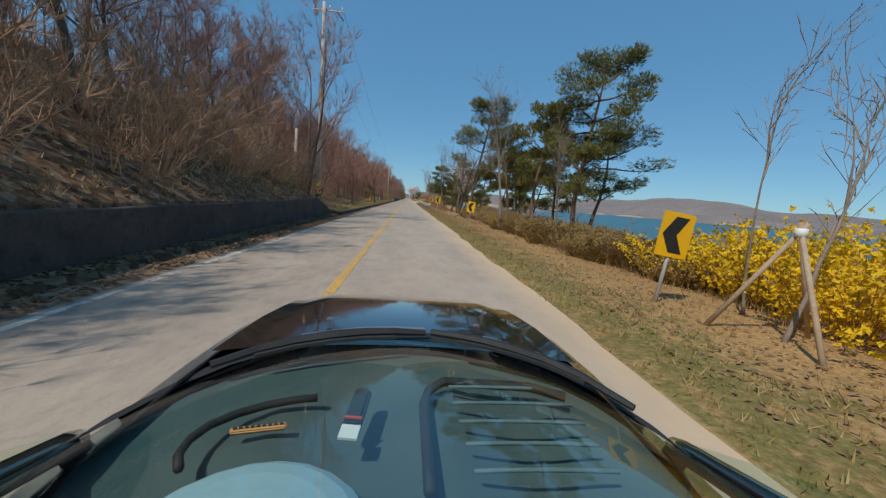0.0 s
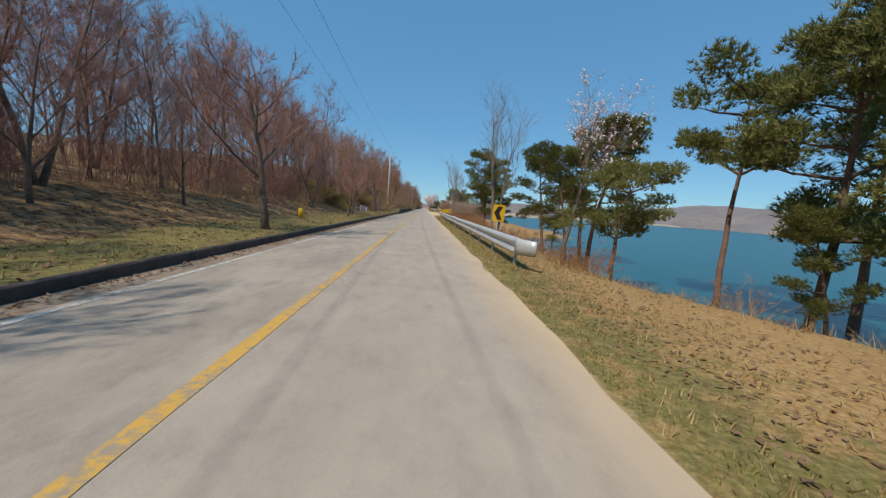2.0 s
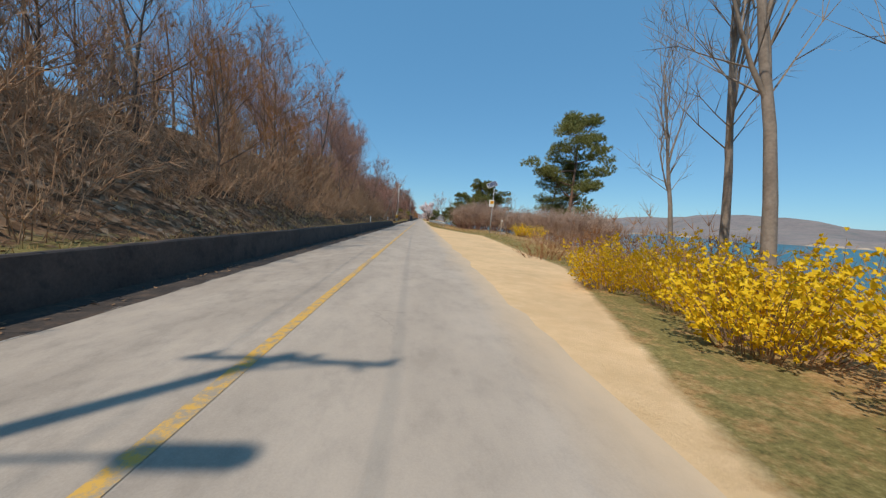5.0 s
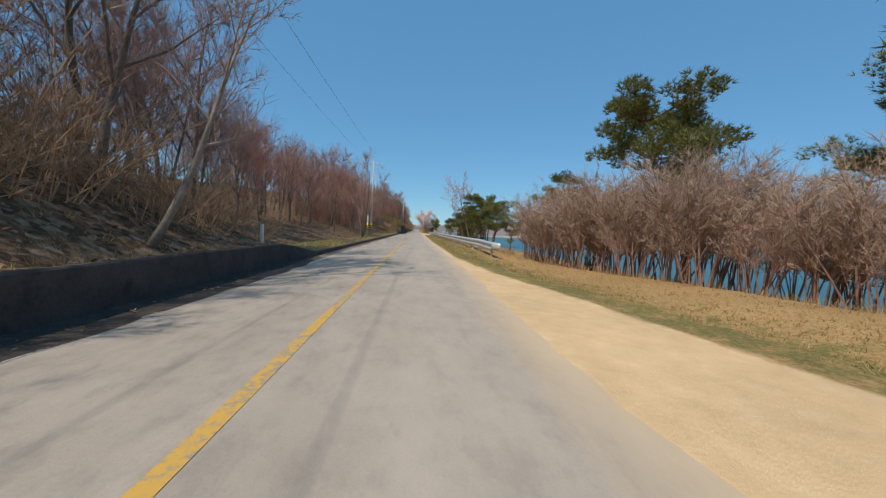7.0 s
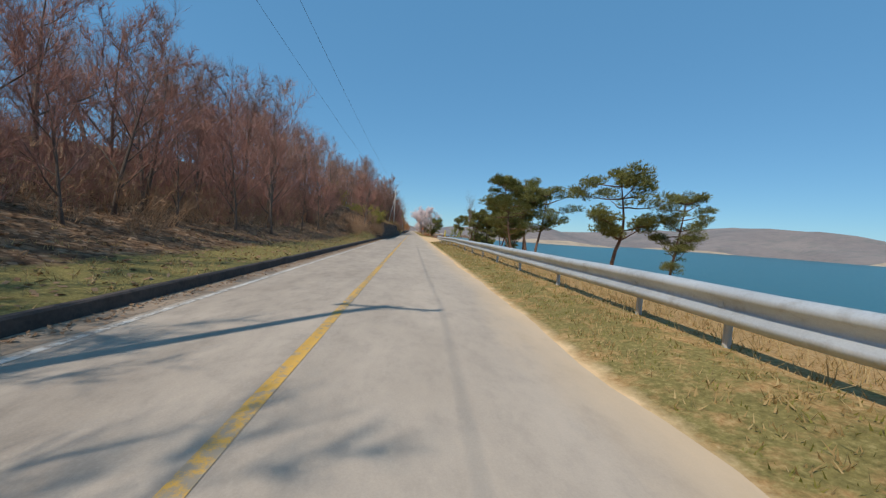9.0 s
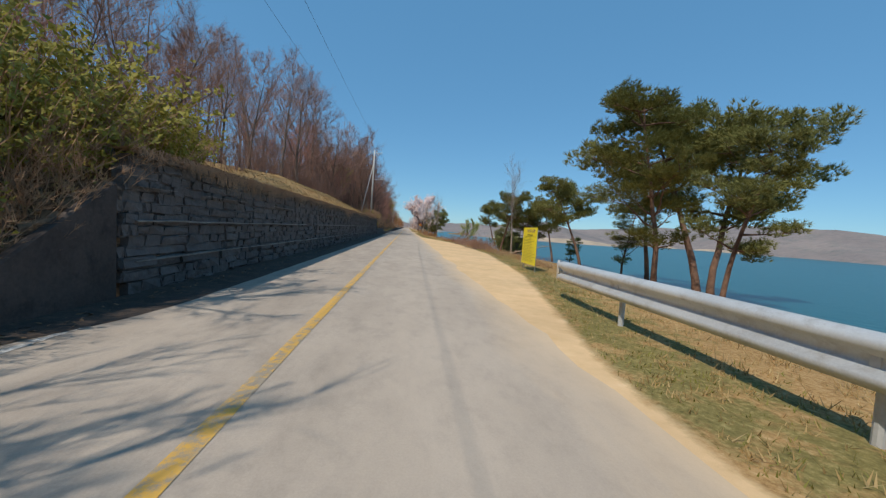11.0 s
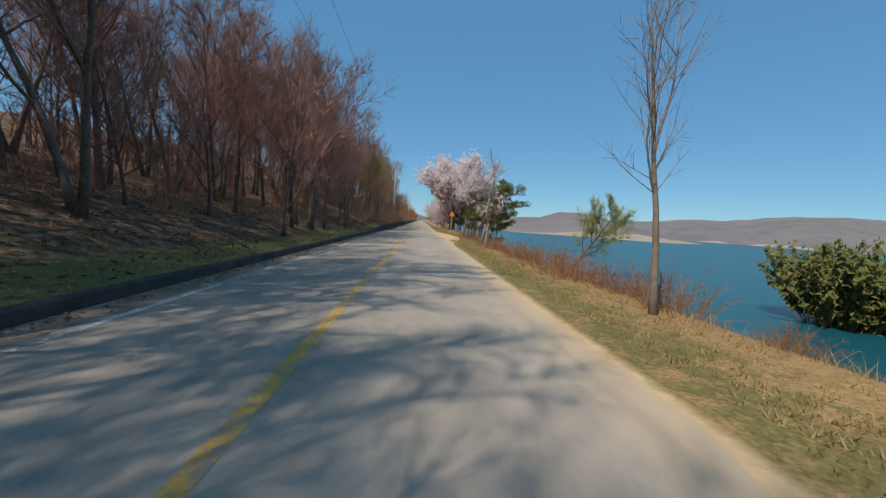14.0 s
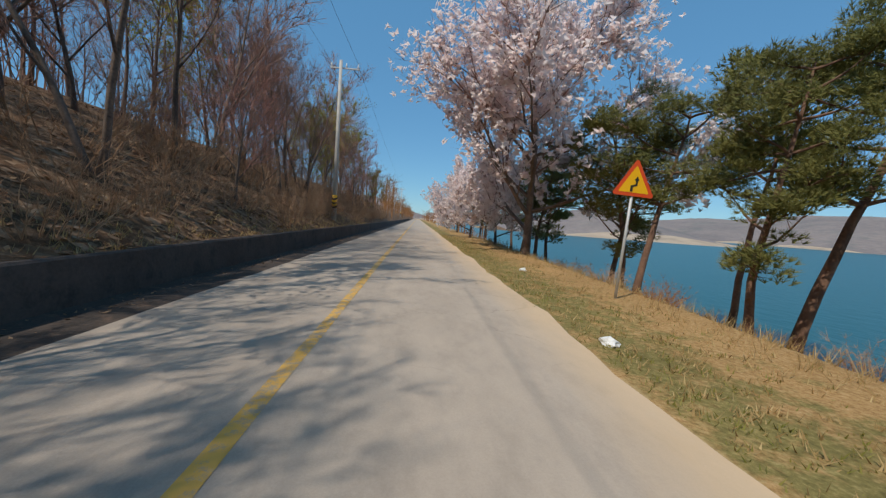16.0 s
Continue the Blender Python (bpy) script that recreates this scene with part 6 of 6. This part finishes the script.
# pale colour of the striped reflection in the windscreen
M_REFLECTED_STRIPE = surface("reflected_stripe", (0.1, 0.16, 0.18), (0.14, 0.2, 0.22), 90, 5, 0.8, bump=0.1, depth=0.001)
M_ALLOY = surface("alloy_wheel", (0.4, 0.4, 0.41), (0.5, 0.5, 0.5), 20, 3, 0.35, 0.8, 0)
M_LENS = surface("lamp_lens", (0.5, 0.5, 0.5), (0.6, 0.6, 0.6), 20, 3, 0.1, 0.2, 0)
M_ORANGE = surface("orange_frame", (0.6, 0.27, 0.1), (0.7, 0.34, 0.14), 20, 3, 0.5, bump=0)


def glass_material():
    m = bpy.data.materials.new("tinted_glass")
    m.use_nodes = True
    n, l = m.node_tree.nodes, m.node_tree.links
    n.remove(n["Principled BSDF"])
    t, g, mx = n.new("ShaderNodeBsdfTransparent"), n.new("ShaderNodeBsdfGlossy"), n.new("ShaderNodeMixShader")
    t.inputs[0].default_value = (0.8, 0.98, 0.95, 1)
    g.inputs["Roughness"].default_value = 0.02
    mx.inputs[0].default_value = 0.2
    l.new(t.outputs[0], mx.inputs[1])
    l.new(g.outputs[0], mx.inputs[2])
    l.new(mx.outputs[0], n["Material Output"].inputs[0])
    return m


M_GLASS = glass_material()


def loft(sections):
    """Quads between rows of equally many points."""
    V = [p for s in sections for p in s]
    n = len(sections[0])
    F = [(i * n + j, i * n + j + 1, (i + 1) * n + j + 1, (i + 1) * n + j) for i in range(len(sections) - 1) for j in range(n - 1)]
    return V, F, True


def car(x, y):
    ob = tagged(new("car"), "black coupe with tinted windscreen standing on the asphalt", "car")
    ob.location = (x, y, crown(x) + 0.012)
    WID = ((-2.75, 0.62), (-2.55, 0.78), (-1.9, 0.87), (-0.5, 0.86), (0.8, 0.84), (1.3, 0.83), (1.9, 0.83), (2.25, 0.8), (2.5, 0.75), (2.68, 0.65), (2.8, 0.48))
    TOP = ((-2.75, 0.8), (-2.5, 0.9), (-1.8, 0.95), (0.9, 0.96), (1.35, 0.965), (1.75, 0.94), (2.2, 0.89), (2.5, 0.83), (2.68, 0.77), (2.8, 0.66))

    def section(yy, z_lift=0.0):
        w, t = steps(WID, yy), steps(TOP, yy) + z_lift
        half = [(w * 0.95, 0.2), (w * 0.99, 0.38), (w, 0.58), (w * 0.985, t - 0.17), (w * 0.93, t - 0.075), (w * 0.8, t - 0.03), (w * 0.74, t - 0.035), (w * 0.4, t - 0.008), (0, t)]
        return [(-a, yy, b) for a, b in half] + [(a, yy, b) for a, b in reversed(half[:-1])]
    ys = [-2.75, -2.65, -2.5, -2.2, -1.8, -1.2, -0.5, 0.2, 0.9, 1.1, 1.3, 1.5, 1.75, 2.0, 2.2, 2.4, 2.5, 2.6, 2.68, 2.75, 2.8]
    hood_y = [k for k in ys if k >= 1.3]
    side = [section(k) for k in ys]
    V, F, _ = loft(side)
    n = len(side[0])
    F = [f for f in F if not (min(V[i][1] for i in f) >= 1.29 and min(V[i][2] for i in f) > 0.55 and max(abs(V[i][0]) for i in f) < 0.74 * 0.9)]
    F = [f for f in F if not (min(V[i][1] for i in f) > -1.3 and max(V[i][1] for i in f) < 1.31 and min(V[i][2] for i in f) > 0.9 and max(abs(V[i][0]) for i in f) < 0.74)]
    F += [tuple(range(n)), tuple(len(V) - n + i for i in reversed(range(n)))]
    body = part("body", (V, F, True), M_CARPAINT, ob)
    rows = []
    for k in hood_y:
        w, t = steps(WID, k) * 0.84, steps(TOP, k) + 0.012
        rows.append([(w * u, k, t - 0.045 * u * u + (0.014 if 0.55 < abs(u) < 0.8 else 0)) for u in (-1, -0.85, -0.7, -0.5, -0.25, 0, 0.25, 0.5, 0.7, 0.85, 1)])
    hood = part("bonnet", loft(rows), M_CARPAINT, ob, "glossy black bonnet with two creases")
    for u in (-0.33, 0.33):
        part("washer_jet", boxed((0.03, 0.02, 0.012), (u, 1.55, 0.978), bevel=0.004), M_ALLOY, hood)
    # windscreen, cowl and roof
    def screen(v, u):
        """v from 0 at the cowl to 1 at the roof, u across."""
        w = 0.75 - 0.2 * v
        yy = (1.37 - 0.26 * u * u - 0.24 * u ** 8) * (1 - v) + (0.22 - 0.1 * u * u) * v
        zz = 0.975 - 0.05 * u * u + 0.27 * v + 0.035 * math.sin(math.pi * v) * (1 - u * u)
        return (w * u, yy, zz - 0.02 * u * u)
    us = [k / 8 for k in range(-8, 9)]
    part("windscreen", loft([[screen(v / 8, u) for u in us] for v in range(9)]), M_GLASS, ob, "tinted curved windscreen").visible_shadow = False
    part("cowl", loft([[(p[0] * 1.03, p[1] + d, p[2] + z) for p in (screen(0, u) for u in us)] for d, z in ((0.12, -0.03), (0.08, 0.0), (0.02, 0.005), (-0.01, 0.0))]), M_RUBBER, ob, "ribbed black plastic cowl")
    for s in (-1, 1):
        pts = [Vector(screen(v / 6, s)) + Vector((s * 0.03, 0, -0.008)) for v in (0, 0.5, 1, 2, 3, 4, 5, 6)]
        V, F = [], []
        tube(V, F, pts, [0.022] + [0.03] * 7, 8)
        part("pillar", (V, F, True), M_CARPAINT, ob)
    roof = [[screen(1, u) for u in us]]
    for k, zz in ((-0.2, 1.275), (-0.7, 1.27), (-1.1, 1.22)):
        roof.append([((0.57) * u, k - 0.06 * u * u, zz - 0.05 * u * u) for u in us])
    part("roof", loft(roof), M_CARPAINT, ob)
    rear = [roof[-1]] + [[((0.57 + 0.1 * t) * u, -1.1 - 0.95 * t - 0.06 * u * u, 1.22 - 0.27 * t - 0.05 * u * u) for u in us] for t in (0.5, 1.0)]
    part("rear_window", loft(rear), M_GLASS, ob, "tinted rear window")
    for s in (-1, 1):
        rows = []
        for t in range(7):
            q = t / 6
            yy = 0.85 - 2.6 * q
            top = Vector((s * (0.58 if 0.2 < q < 0.75 else 0.66), yy, min(1.2, 0.96 + 0.26 * min(q * 4.2, (1 - q) * 4.2))))
            rows.append([(s * 0.8, yy, 0.92), tuple(top)])
        part("side_window", loft(rows), M_GLASS, ob, "tinted side window")
    # wipers
    for a, b, lift in ((-0.6, 0.08, 0.0), (0.1, 0.7, 0.005)):
        pts = []
        for k in range(7):
            u = (a + (b - a) * k / 6) / 0.74
            p = Vector(screen(0.05 + 0.03 * math.sin(math.pi * k / 6), u))
            pts.append(p + Vector((0, 0, 0.03 + lift)))
        V, F = [], []
        tube(V, F, pts, [0.012, 0.014, 0.016, 0.018, 0.016, 0.014, 0.01], 6)
        w = part("wiper", (V, F), M_RUBBER, ob, "black wiper with blade")
        V, F = [], []
        tube(V, F, [p + Vector((0, -0.035, -0.008)) for p in pts[1:6]], [0.008] * 5, 5)
        part("blade", (V, F), M_RUBBER, w)
        V, F = [], []
        tube(V, F, [p + Vector((0, 0.045, -0.005)) for p in pts[2:7]], [0.009] * 5, 5)
        part("arm", (V, F), M_ALLOY, w)
    # mirrors, lamps, grille, wheels
    for s in (-1, 1):
        bm = boxed((0.19, 0.13, 0.1), (s * 0.92, 0.57, 0.86), (0, 0, s * -12), 0.04)
        m = part("door_mirror", bm, M_CARPAINT, ob)
        part("mirror_glass", boxed((0.15, 0.006, 0.09), (s * 0.915, 0.5, 0.86), (0, 0, s * -12)), M_ALLOY, m)
        part("door_seam", boxed((0.004, 1.15, 0.006), (s * 0.865, 0.1, 0.62)), M_RUBBER, ob)
        part("door_handle", boxed((0.03, 0.2, 0.03), (s * 0.868, -0.3, 0.72), bevel=0.008), M_CARPAINT, ob)
        part("headlight", boxed((0.34, 0.2, 0.12), (s * 0.58, 2.68, 0.66), (-25, 0, s * -22), 0.04), M_LENS, ob, "clear headlight")
        part("tail_light", boxed((0.4, 0.08, 0.12), (s * 0.52, -2.72, 0.72), (0, 0, s * 12), 0.02), M_RED, ob, "red tail light")
        for yy in (1.95, -1.55):
            bm = bmesh.new()
            bmesh.ops.create_cone(bm, cap_ends=True, segments=28, radius1=0.32, radius2=0.32, depth=0.22, matrix=pose(s * 0.73, yy, 0.32, 0, 90, 0))
            bmesh.ops.bevel(bm, geom=[e for e in bm.edges if len(e.link_faces) == 2 and e.calc_face_angle(0) > 1], offset=0.04, segments=2, affect='EDGES')
            wheel = part("wheel", bm, M_RUBBER, ob, "black tyre")
            bm = bmesh.new()
            bmesh.ops.create_cone(bm, cap_ends=True, segments=28, radius1=0.22, radius2=0.2, depth=0.02, matrix=pose(s * 0.845, yy, 0.32, 0, 90, 0))
            part("rim", bm, M_ALLOY, wheel, "alloy rim")
    part("grille", boxed((0.7, 0.05, 0.14), (0, 2.93, 0.45), bevel=0.015), M_RUBBER, ob)
    part("number_plate", boxed((0.5, 0.02, 0.11), (0, -2.77, 0.6), bevel=0.005), M_WHITE, ob, "plain white number plate")
    # what shows through the windscreen, with reflections on it built as solid parts
    rows = []
    for k in range(7):
        v = k / 6
        rows.append([(p[0] * 0.97, p[1] - 0.03, 0.93 - 0.02 * v - 0.03 * abs(u) + 0.02 * math.sin(9 * u) * (v > 0.3)) for u, p in ((u, screen(v * 0.8, u)) for u in us)])
    part("dashboard", loft(rows), M_DASH, ob, "dark grey dashboard top")
    pts = [(x, y, 0.955) for x, y in ((-0.24, 0.97), (-0.3, 0.955), (-0.36, 0.93), (-0.42, 0.89), (-0.465, 0.84), (-0.48, 0.79), (-0.475, 0.74), (-0.45, 0.7))]
    part("speaker_rim", tubes((pts, [0.01] * 8, 6)), M_RUBBER, ob)
    # striped windscreen reflection, modelled as thin pale tubes above the dashboard
    for k in range(7):
        w = 0.36 - 0.008 * k
        rib = [(0.32 + w * (j / 6 - 0.5), 1.02 - 0.085 * k - 0.02 * (j / 6 - 0.5) ** 2, 0.972) for j in range(7)]
        part("dash_rib", tubes((rib, [0.005] * 7, 5)), M_REFLECTED_STRIPE, ob, "pale stripe standing in for a windscreen reflection")
    pts = [(0.06, 0.62 + 0.06 * j, 0.97) for j in range(6)] + [(0.08, 1.0, 0.97), (0.13, 1.05, 0.97), (0.4, 1.03, 0.97), (0.5, 0.98, 0.968)]
    part("dash_edge", tubes((pts, [0.014] * len(pts), 6)), M_RUBBER, ob)
    # pale blue reflection at the windscreen's bottom left, modelled as a flattened dome
    bm = bmesh.new()
    bmesh.ops.create_uvsphere(bm, u_segments=24, v_segments=12, radius=1, matrix=pose(-0.24, 0.44, 0.98) @ Matrix.Diagonal((0.22, 0.24, 0.06, 1)))
    part("instrument_hood", bm, M_CLOTH, ob, "pale blue-grey dome standing in for a windscreen reflection")
    d = part("phone_holder", boxed((0.045, 0.14, 0.028), (-0.115, 0.87, 0.985), (8, 0, -6), 0.008), M_RUBBER, ob, "black device with red line")
    part("red_line", boxed((0.04, 0.006, 0.004), (-0.118, 0.81, 1.0), (8, 0, -6)), M_RED, d)
    part("label_plate", boxed((0.044, 0.04, 0.006), (-0.121, 0.77, 0.99), (8, 0, -6)), M_WHITE, d, "white plate")
    plq = part("contact_plaque", boxed((0.125, 0.016, 0.013), (-0.345, 0.83, 0.955), (25, 0, 12), 0.003), M_ORANGE, ob, "orange-framed plaque")
    bm = bmesh.new()
    for k in range(9):
        box(bm, (0.008, 0.004, 0.009), (-0.395 + 0.0125 * k, 0.818 + 0.0027 * k, 0.962), (25, 0, 12))
    part("plaque_bars", bm, M_BLACK, plq)
    for s in (-0.36, 0.36):
        part("seat", boxed((0.5, 0.5, 0.16), (s, -0.2, 0.4), bevel=0.06), M_CLOTH, ob)
        part("seat_back", boxed((0.48, 0.16, 0.62), (s, -0.48, 0.72), (-14, 0, 0), 0.06), M_CLOTH, ob)
    for c in ob.children:
        c.scale.x = 0.95
    return ob


car(1.09, 0.0)
